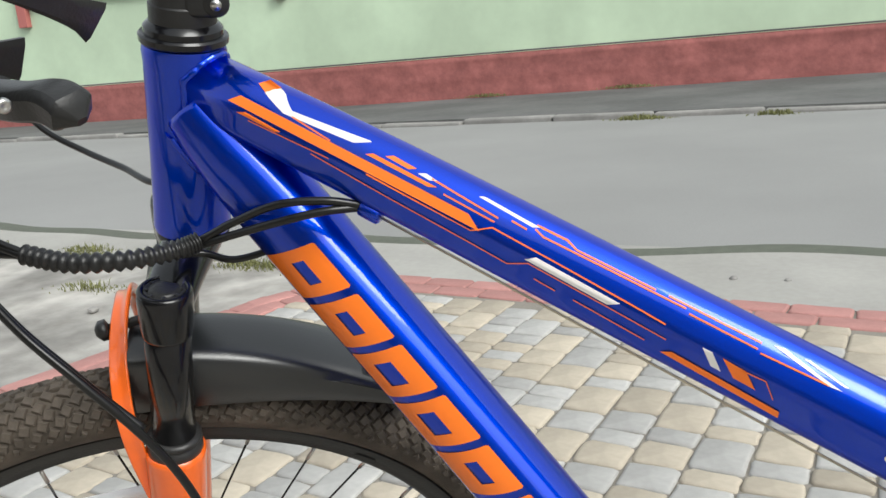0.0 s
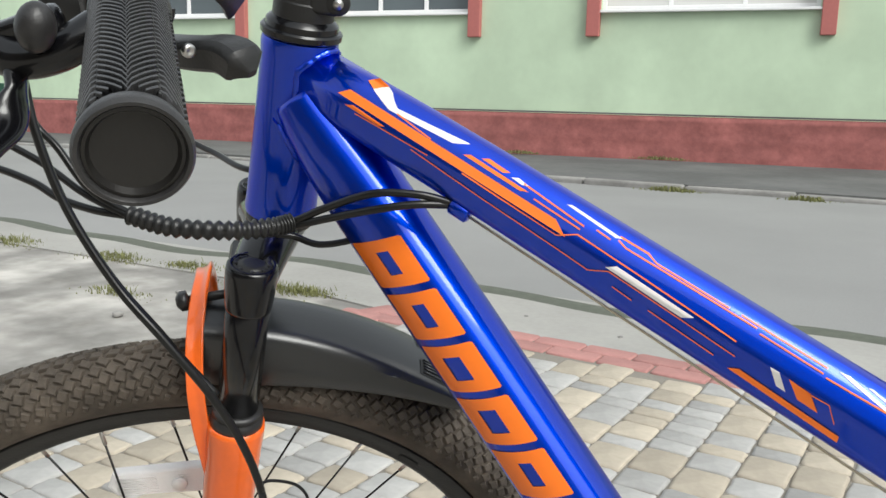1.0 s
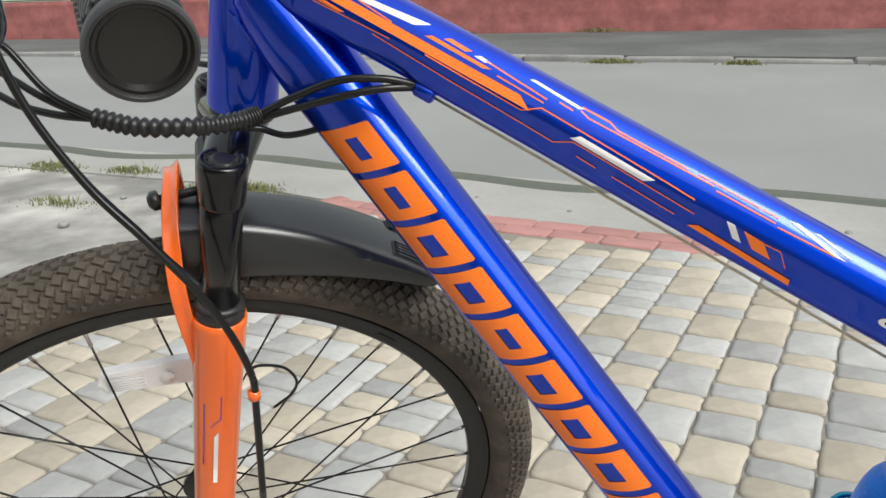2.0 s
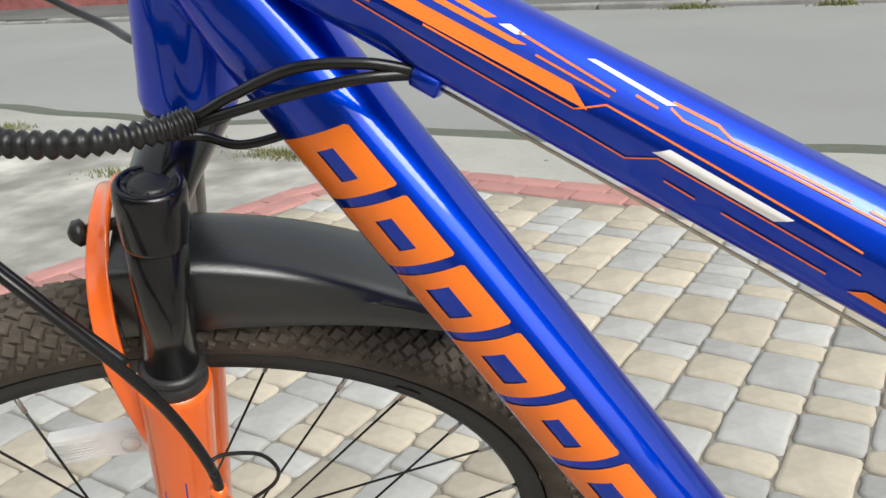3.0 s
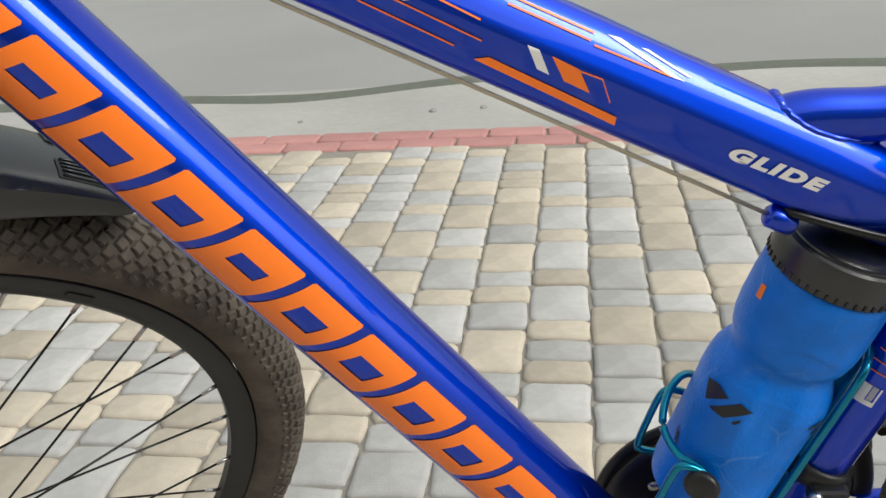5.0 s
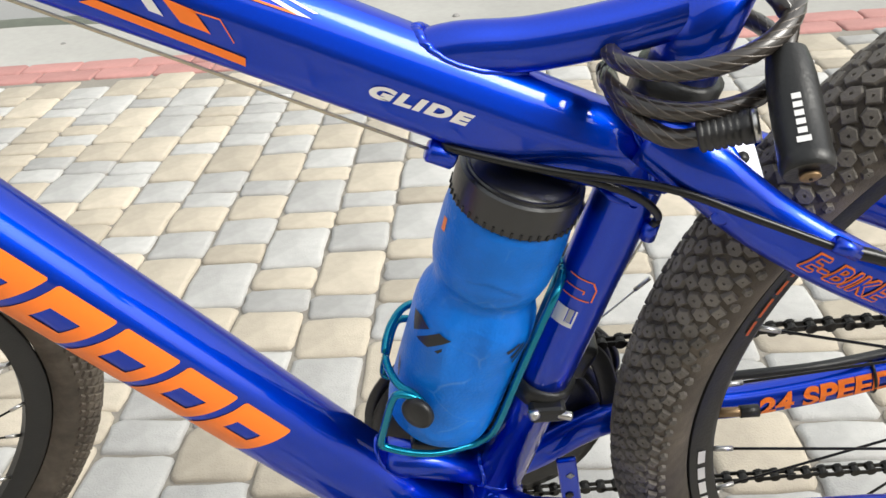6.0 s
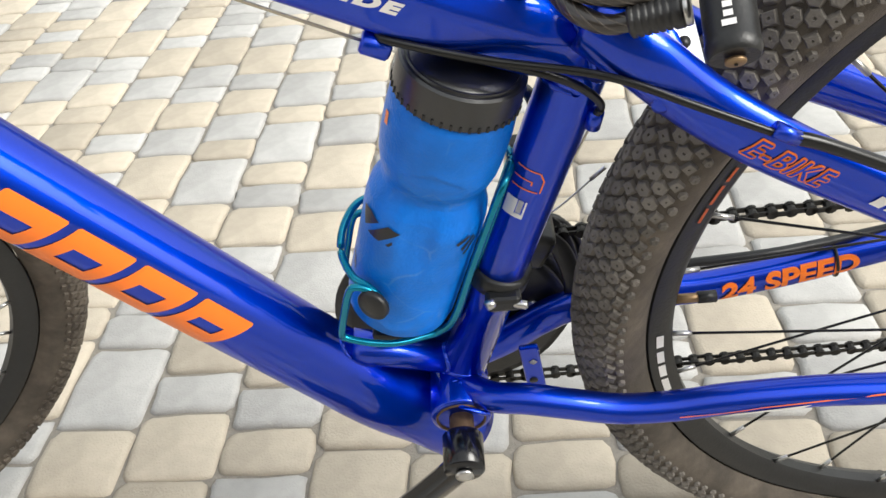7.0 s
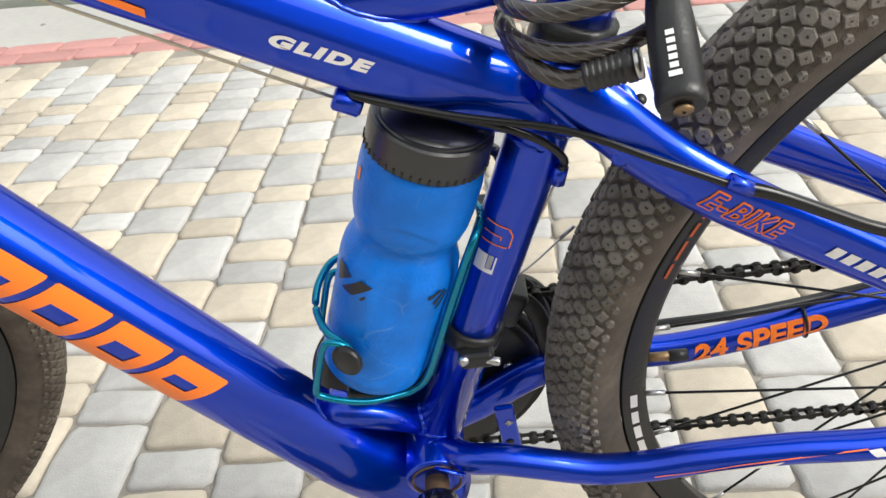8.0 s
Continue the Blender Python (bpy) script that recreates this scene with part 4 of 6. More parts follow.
seat_decal("size_label", [(-0.017, 0.026), (-0.004, 0.026), (-0.004, 0.039), (-0.017, 0.039)], WHITE, "white size label")
seat_decal("label_bar", [(-0.0095, 0.0290), (-0.0050, 0.0290), (-0.0050, 0.0390), (-0.0095, 0.0390)], BLUE)
for poly in ([(-0.017, 0.047), (-0.001, 0.047), (-0.001, 0.0478), (-0.017, 0.0478)], [(-0.017, 0.0605), (-0.003, 0.0605), (-0.003, 0.0613), (-0.017, 0.0613)], [(-0.003, 0.0605), (0.000, 0.056), (0.0007, 0.0565), (-0.0023, 0.0613)], [(-0.0001, 0.0475), (0.0007, 0.0475), (0.0007, 0.0565), (-0.0001, 0.0565)], [(-0.017, 0.0535), (-0.006, 0.0535), (-0.006, 0.0542), (-0.017, 0.0542)], [(-0.006, 0.0515), (-0.0052, 0.0515), (-0.0052, 0.0542), (-0.006, 0.0542)]):
    seat_decal("pinstripe", poly, ORANGE)


# ---- cables ----
def cable(points, radius=0.0024, mat=None, label="", steps=8, n=10, name="cable"):
    return part(name, wire(points, radius, n, steps), mat or CABLE, bicycle, label)


cable([(-0.176, -0.125, 0.915), (-0.180, -0.122, 0.870), (-0.172, -0.118, 0.832), (-0.1583, -0.115, 0.815), (-0.1385, -0.113, 0.7885), (-0.1120, -0.1060, 0.7715), (-0.100, -0.1030, 0.7665)], 0.0025)
cable([(-0.300, -0.13, 0.800), (-0.235, -0.12, 0.800), (-0.1926, -0.115, 0.790), (-0.1662, -0.115, 0.7800), (-0.1378, -0.112, 0.7735), (-0.1120, -0.1060, 0.7700), (-0.100, -0.1030, 0.7665)], 0.0027)
cable([(-0.250, -0.13, 0.850), (-0.205, -0.122, 0.820), (-0.1751, -0.115, 0.8028), (-0.1431, -0.113, 0.7845), (-0.1120, -0.1070, 0.7705), (-0.100, -0.1030, 0.7665)], 0.0025)
# ribbed split sleeve round the bundle
path = smooth_path([(-0.1120, -0.1060, 0.7705), (-0.083, -0.100, 0.7635), (-0.050, -0.085, 0.7600), (-0.036, -0.060, 0.7560), (-0.030, -0.048, 0.7560)], 22)
part("ribbed_sleeve", sweep(path, [(0.0067, 0.0056, 0.0043, 0.0056)[k % 4] for k in range(len(path))], n=16), SATIN, bicycle, "ribbed black plastic cable sleeve")
cable([(-0.05, -0.08, 0.7600), (-0.0325, -0.050, 0.7560), (-0.004, -0.044, 0.7670), (0.0320, -0.042, 0.7788), (0.058, -0.030, 0.7770), (0.0745, -0.0165, 0.7692)], 0.0026)
cable([(-0.05, -0.08, 0.7580), (-0.0345, -0.050, 0.7530), (-0.004, -0.045, 0.7600), (0.0330, -0.044, 0.7690), (0.058, -0.032, 0.7712), (0.0745, -0.0150, 0.7675)], 0.0026)
cable([(-0.055, -0.06, 0.7500), (-0.0443, -0.034, 0.7413), (-0.0245, -0.028, 0.7350), (-0.0028, -0.016, 0.7372), (0.006, -0.004, 0.740), (0.022, 0.008, 0.744)], 0.0024)
cable([(0.040, 0.0, 0.795), (0.052, 0.012, 0.786), (0.070, 0.016, 0.776), (0.090, 0.014, 0.766)], 0.0024)
# hose to the front brake, in two strands
cable([(-0.148, -0.135, 0.870), (-0.1405, -0.14, 0.830), (-0.1310, -0.137, 0.782), (-0.1090, -0.130, 0.732), (-0.0830, -0.122, 0.694), (-0.0640, -0.108, 0.650), (-0.0560, -0.096, 0.610), (-0.0510, -0.090, 0.570), (-0.056, -0.088, 0.54), (-0.075, -0.085, 0.44)], 0.0029)
cable([(-0.152, -0.132, 0.870), (-0.1445, -0.137, 0.830), (-0.1340, -0.134, 0.780), (-0.1140, -0.127, 0.734), (-0.0890, -0.119, 0.697), (-0.0800, -0.112, 0.676), (-0.0640, -0.104, 0.650)], 0.0027)
cable([(-0.0535, -0.0905, 0.5740), (-0.0500, -0.080, 0.5725), (-0.0410, -0.065, 0.5620), (-0.0360, -0.060, 0.5480), (-0.0430, -0.060, 0.5340), (-0.060, -0.064, 0.520)], 0.0012)
# far cable sweeping down behind the bars
cable([(-0.300, 0.05, 0.875), (-0.2856, 0.05, 0.8362), (-0.2627, 0.05, 0.8069), (-0.2240, 0.05, 0.7875), (-0.175, 0.04, 0.7760), (-0.120, 0.02, 0.7700), (-0.07, 0.032, 0.775)], 0.0026)
# stops and bare wires below the top tube
for s0 in (-0.2935, 0.0510):
    drop = -0.0200 if s0 < 0 else -0.0255
    p, q2 = on_top(s0, drop), on_top(s0 + 0.0145, drop)
    p.y = q2.y = -0.015
    stop = part("cable_stop", sweep([p, p + (q2 - p) * 0.1, p + (q2 - p) * 0.9, q2], [0.0045, 0.0058, 0.0058, 0.0042], n=14), BLUE, bicycle, "blue cable stop brazed under the top tube")
    part("cable_stop_foot", block((0.010, 0.006, 0.010), Matrix.Translation((p + q2) / 2 + Vector((0.002, 0.003, 0.006)))), BLUE, stop, smooth=False)
a, c = on_top(-0.281, -0.0206), on_top(0.052, -0.0250)
cable([a + Vector((0, -0.015, 0)), c + Vector((0, -0.015, 0))], 0.0007, WIRE, "bare pale inner wire", 4, 6)
cable([a + Vector((0, -0.0135, -0.0016)), c + Vector((0, -0.0135, -0.0016))], 0.0007, WIRE, "", 4, 6)
cable([(0.3830, -0.015, 0.6055), (0.3903, -0.020, 0.6035), (0.4303, -0.026, 0.5930), (0.4829, -0.034, 0.5835), (0.524, -0.046, 0.5700), (0.562, -0.056, 0.5560)], 0.0020)
cable([(0.562, -0.056, 0.5570), (0.5808, -0.058, 0.5505), (0.620, -0.061, 0.5315), (0.653, -0.064, 0.5160), (0.72, -0.075, 0.47), (0.79, -0.082, 0.40)], 0.0034)
part("cable_guide", sweep([(0.556, -0.0545, 0.5605), (0.5670, -0.0562, 0.5548)], 0.0040, n=14), BLUE, bicycle, "blue cable guide clip on the stay")
cable([(0.3830, -0.013, 0.6035), (0.4100, -0.020, 0.5960), (0.4436, -0.026, 0.5880), (0.4701, -0.025, 0.5740), (0.4839, -0.020, 0.5570), (0.4825, -0.014, 0.5434)], 0.0022)
cable([(0.4825, -0.014, 0.5434), (0.476, -0.008, 0.518), (0.459, -0.004, 0.47), (0.4500, 0.012, 0.43)], 0.0007, WIRE, "bare inner wire", 6, 6)
part("cable_end_stop", sweep([(0.4835, -0.014, 0.5475), (0.4815, -0.014, 0.5375)], 0.0042, n=12), BLUE, bicycle)
cable([(0.455, 0.03, 0.425), (0.4713, 0.03, 0.4376), (0.4940, 0.03, 0.4625)], 0.0007, STEEL, "loose inner wire end", 4, 6)
part("wire_end_cap", sweep([(0.4900, 0.03, 0.4585), (0.4985, 0.03, 0.4675)], 0.0014, n=8), STEEL, bicycle, "crimped wire end cap")
part("hose_clip", lathe([(0.0030, 0), (0.0048, 0.001), (0.0048, 0.0075), (0.0030, 0.0085)], (-0.0550, -0.0887, 0.547), (0.15, 0, 1), 16), FORK_ORANGE, bicycle, "orange hose clip")

# ---- drive train ----
BB = Vector((0.395, 0, 0.305))
seat_band = part("front_mech_clamp", lathe([(0.0165, 0), (0.0195, 0.001), (0.0195, 0.013), (0.0165, 0.014)], (0.4278, 0, 0.4110), seat_dir, 32), SATIN, bicycle, "black clamp band round the seat tube")
part("clamp_lug", block((0.022, 0.012, 0.012), Matrix.Translation((0.4305, -0.020, 0.4125)), 0.003), SATIN, seat_band, smooth=False)
part("clamp_bolt", lathe([(0.0028, 0), (0.0034, 0.001), (0.0034, 0.005), (0.0022, 0.0055)], (0.4245, -0.0235, 0.4150), (-0.8, -0.5, 0.1), 14), STEEL, seat_band, "silver hex bolt")
part("clamp_bolt", lathe([(0.0024, 0), (0.0028, 0.001), (0.0028, 0.008), (0.0018, 0.009)], (0.4365, -0.0235, 0.4125), (0.9, -0.3, 0), 12), STEEL, seat_band)
ring = part("chainring", lathe([(0.030, -0.003), (0.078, -0.0025), (0.086, -0.0015), (0.086, 0.0015), (0.078, 0.0025), (0.030, 0.003)], BB + Vector((0, 0.052, 0)), (0, 1, 0), 60), SATIN, bicycle, "black chainring behind the seat tube")
part("chain_guard", lathe([(0.080, -0.002), (0.092, -0.0015), (0.092, 0.0015), (0.080, 0.002)], BB + Vector((0, 0.060, 0)), (0, 1, 0), 60, close=True), SATIN, ring)
for k in range(8):
    th = 2 * math.pi * k / 8 + 0.2
    part("ring_bolt", lathe([(0.004, 0), (0.004, 0.002)], BB + Vector((0.060 * math.cos(th), 0.0475, 0.060 * math.sin(th))), (0, 1, 0), 10), STEEL, ring)
cage = bmesh.new()
for y in (0.044, 0.060):
    sweep(smooth_path([(0.430, y, 0.398), (0.452, y, 0.402), (0.472, y, 0.385), (0.482, y, 0.352), (0.484, y, 0.325)], 6), (0.007, 0.0012), n=10, bm=cage)
block((0.03, 0.03, 0.03), Matrix.Translation((0.450, 0.030, 0.412)) @ Matrix.Rotation(0.4, 4, "Y"), 0.005, cage)
part("front_mech_cage", cage, SATIN, bicycle, "black front derailleur cage")
gears = bmesh.new()
for k in range(7):
    r = 0.050 - 0.0045 * k
    lathe([(0.018, -0.001), (r, -0.0008), (r, 0.0008), (0.018, 0.001)], REAR + Vector((0, 0.026 + 0.004 * k, 0)), (0, 1, 0), 36, bm=gears)
part("sprockets", gears, CHAIN, bicycle, "dark steel rear sprockets")
STORE_LINKS = {}
# chain: plates along both runs
chain = new("chain")
chain.parent = bicycle
chain["label"] = "dark oily bicycle chain"
for p, q2 in (((0.400, 0.052, 0.3895), (0.80, 0.046, 0.3985)), ((0.395, 0.052, 0.2185), (0.86, 0.048, 0.2215))):
    p, q2 = Vector(p), Vector(q2)
    count = int((q2 - p).length / 0.0127)
    d = (q2 - p).normalized()
    for k in range(count):
        m = p + d * (0.0127 * (k + 0.5))
        wide = 0.0034 if k % 2 else 0.0022
        key = "link_%d" % (k % 2)
        if key not in STORE_LINKS:
            bm = bmesh.new()
            for y in (-wide, wide):
                for x in (-0.00635, 0.00635):
                    lathe([(0.0041, -0.0005), (0.0041, 0.0005)], (x, y, 0), (0, 1, 0), 10, bm=bm)
                block((0.0127, 0.001, 0.0042), Matrix.Translation((0, y, 0)), bm=bm)
            lathe([(0.0036, -0.0034), (0.0036, 0.0034)], (0.00635, 0, 0), (0, 1, 0), 8, bm=bm)
            me = bpy.data.meshes.new("chain_link")
            bm.to_mesh(me)
            bm.free()
            me.materials.append(CHAIN)
            STORE_LINKS[key] = me
        link = new("chain_link", STORE_LINKS[key])
        link.parent = chain
        link.matrix_local = Matrix.Translation(m) @ Matrix.Rotation(-math.atan2(d.z, d.x), 4, "Y")
# black cable arching behind the rear tyre, and the gear cable lying on the far stay
cable([(0.4560, 0.062, 0.4000), (0.4760, 0.064, 0.3880), (0.4900, 0.064, 0.3600), (0.4860, 0.062, 0.3180), (0.4660, 0.058, 0.2750), (0.4440, 0.054, 0.2450)], 0.0034)
cable([(0.530, 0.047, 0.3480), (0.5617, 0.044, 0.3535), (0.6156, 0.044, 0.3560), (0.650, 0.050, 0.3535), (0.690, 0.060, 0.3490), (0.76, 0.066, 0.356)], 0.0036, SATIN)
loop = [Vector((0.672, 0.0525, 0.3340)) + Vector((-0.17, 0, 0.98)) * (0.0146 * math.cos(g * math.pi / 12)) + Vector((0, 1, 0)) * (0.0114 * math.sin(g * math.pi / 12)) for g in range(25)]
part("zip_tie", sweep(loop, 0.0012, n=8, side=(1, 0, 0.17)), SATIN, bicycle, "black zip tie round the chain stay")
# left crank arm, pointing down and forward
crank = bmesh.new()
lathe([(0.0125, 0), (0.0140, 0.0015), (0.0140, 0.026), (0.0125, 0.0275)], BB + Vector((0, -0.077, 0)), (0, 1, 0), 28, bm=crank)
arm = smooth_path([BB + Vector((0, -0.071, 0)), BB + Vector((-0.022, -0.073, -0.026)), BB + Vector((-0.065, -0.076, -0.076)), BB + Vector((-0.110, -0.080, -0.129))], 5)
sweep(arm, (0.0125, 0.006), n=14, bm=crank)
crank_ob = part("crank_arm", crank, BLACK, bicycle, "black crank arm pointing down")
creases(crank_ob, 50)
part("crank_bolt", lathe([(0.0045, 0), (0.0062, 0.001), (0.0062, 0.003), (0.003, 0.0036)], BB + Vector((0, -0.0775, 0)), (0, -1, 0), 18), STEEL, crank_ob, "silver crank bolt")
pedal = part("pedal", block((0.085, 0.07, 0.022), Matrix.Translation(BB + Vector((-0.112, -0.135, -0.131))), 0.006), SATIN, bicycle, "black plastic pedal", smooth=False)
# dark bracket beyond the seat tube
bracket = part("bracket", wire([(0.4470, 0.03, 0.5330), (0.4535, 0.03, 0.5290), (0.4575, 0.03, 0.5150), (0.4580, 0.03, 0.4930)], 0.0036, 10, 6), GUARD, bicycle, "dark grey plastic bracket beyond the seat tube")
part("bracket_bar", block((0.022, 0.012, 0.008), Matrix.Translation((0.4500, 0.03, 0.4920)), 0.002), SATIN, bracket, smooth=False)
# kick stand at the rear stay
stand = bmesh.new()
sweep(smooth_path([(0.800, -0.068, 0.345), (0.815, -0.080, 0.31), (0.850, -0.165, 0.06), (0.856, -0.180, 0.038)], 6), 0.0075, n=14, bm=stand)
part("kick_stand", stand, SATIN, bicycle, "black kick stand leg")
# perforated bridge behind the bottom bracket
bridge = bmesh.new()
block((0.0135, 0.004, 0.058), Matrix.Translation((0.4485, -0.004, 0.3100)) @ Matrix.Rotation(radians(-6), 4, "Y"), 0.0015, bridge)
bridge_ob = part("stay_bridge", bridge, BLUE, bicycle, "blue drilled bridge plate between the stays", smooth=False)
for z in (0.322, 0.299):
    part("bridge_hole", lathe([(0.0030, 0), (0.0030, 0.0006)], (0.4485, -0.0068, z), (0, 1, 0), 4 if z > 0.31 else 14), PAVER_GREY if z > 0.31 else SATIN, bridge_ob)
# rear brake plate with a hole at the top of the stays
plate = bmesh.new()
outline = [(0.5090, -0.004, 0.6010), (0.5250, -0.004, 0.6000), (0.5300, -0.034, 0.5755), (0.5265, -0.035, 0.5745), (0.5125, -0.0255, 0.5830)]
for back in (0.0, 0.0035):
    bm_v = [plate.verts.new((x, y + back, z - back)) for x, y, z in outline]
    plate.faces.new(bm_v if back else bm_v[::-1])
plate.verts.ensure_lookup_table()
for k in range(5):
    plate.faces.new((plate.verts[k], plate.verts[(k + 1) % 5], plate.verts[5 + (k + 1) % 5], plate.verts[5 + k]))
bmesh.ops.recalc_face_normals(plate, faces=plate.faces)
# the pale base colour paints in the sky's reflection on the plate
plate_ob = part("stay_plate", plate, material("pale_worn_alloy", (0.72, 0.74, 0.80), 0.42, 0.6, 0, 0.08, 200), bicycle, "plate with a hole above the stay, sky reflection painted pale", smooth=False)
part("plate_hole", lathe([(0.0030, 0), (0.0030, 0.0006)], (0.5205, -0.0205, 0.5875), (0, -0.654, 0.756), 18), SATIN, plate_ob)
part("stay_bridge_tube", sweep([(0.512, -0.03, 0.585), (0.512, 0.03, 0.585)], 0.008, n=16), BLUE, bicycle)
part("rack_boss", lathe([(0.0025, 0), (0.005, 0.0005), (0.005, 0.003), (0.003, 0.0035)], (0.5090, -0.0345, 0.5665), (0, -1, 0), 16), BLUE, bicycle)
# wheel reflector between the front spokes
refl = bmesh.new()
mid = Vector((-0.2150, -0.016, 0.5200))
shape = ((-0.046, 0.0095), (-0.040, 0.0195), (0.043, 0.0130), (0.043, -0.0090), (-0.041, 0.0010))
faces = []
for y, grow in ((-0.0045, 0.93), (-0.0030, 1.0), (0.0045, 1.0)):
    faces.append([refl.verts.new(mid + Vector((x * grow, y + 0.25 * z * grow, z * grow))) for x, z in shape])
for a, b in zip(faces, faces[1:]):
    for k in range(5):
        refl.faces.new((a[k], a[(k + 1) % 5], b[(k + 1) % 5], b[k]))
refl.faces.new(faces[0]), refl.faces.new(faces[-1])
bmesh.ops.recalc_face_normals(refl, faces=refl.faces)
refl_ob = part("wheel_reflector", refl, REFLECTOR, front_wheel, "clear ribbed plastic reflector on the spokes", smooth=False, steer=True)
for x0, x1 in ((-0.038, -0.006), (0.012, 0.040)):
    for k in range(7):
        z = -0.0010 + 0.0021 * k
        part("reflector_rib", sweep([mid + Vector((x0, -0.0046 + 0.25 * z, z - 0.11 * x0)), mid + Vector((x1, -0.0046 + 0.25 * z, z - 0.11 * x1))], 0.0006, n=6), REFLECTOR, refl_ob, steer=True)
part("reflector_screw", lathe([(0.0058, 0), (0.0066, 0.001), (0.0058, 0.003)], mid + Vector((0.0115, -0.0040, 0.0035)), (0, -1, 0), 20), REFLECTOR, refl_ob, steer=True)
# fork leg markings
for poly, mat in (([(0.000, 0.000), (0.0035, 0.000), (0.0035, 0.060), (0.000, 0.055)], WHITE), ([(-0.009, 0.02), (-0.0082, 0.02), (-0.0082, 0.09), (-0.009, 0.09)], BLUE), ([(-0.003, 0.065), (0.0055, 0.075), (0.0055, 0.1), (0.0047, 0.1), (0.0047, 0.0755), (-0.003, 0.066)], BLUE)):
    bm = bmesh.new()
    bm.faces.new([bm.verts.new((x, h, 0)) for x, h in poly])
    leg = Vector((-0.0985, -0.0655, 0.738)) - AXIS * 0.30

    def leg_place(x, h, leg=leg):
        r = 0.0197
        return leg + AXIS * h - AHEAD * (r * math.sin(x / r - 0.15)) + Vector((0, -r * math.cos(x / r - 0.15), 0))

    part("leg_marking", cut_and_map(bm, leg_place, 0.02), mat, fork, steer=True)


# ---- bottle and its cage ----
B_DIR = Vector((0.301, 0, 0.9536))
B_BASE = Vector((0.3499, 0, 0.3514))
E1 = Vector((0.9536, 0, -0.301))
E2 = Vector((0, 1, 0))


def around(r, ang, z):
    """Round the bottle's axis: 0 degrees is to the rear, -90 to the near side."""
    g = radians(ang)
    return B_BASE + B_DIR * z + E1 * (r * math.cos(g)) + E2 * (r * math.sin(g))


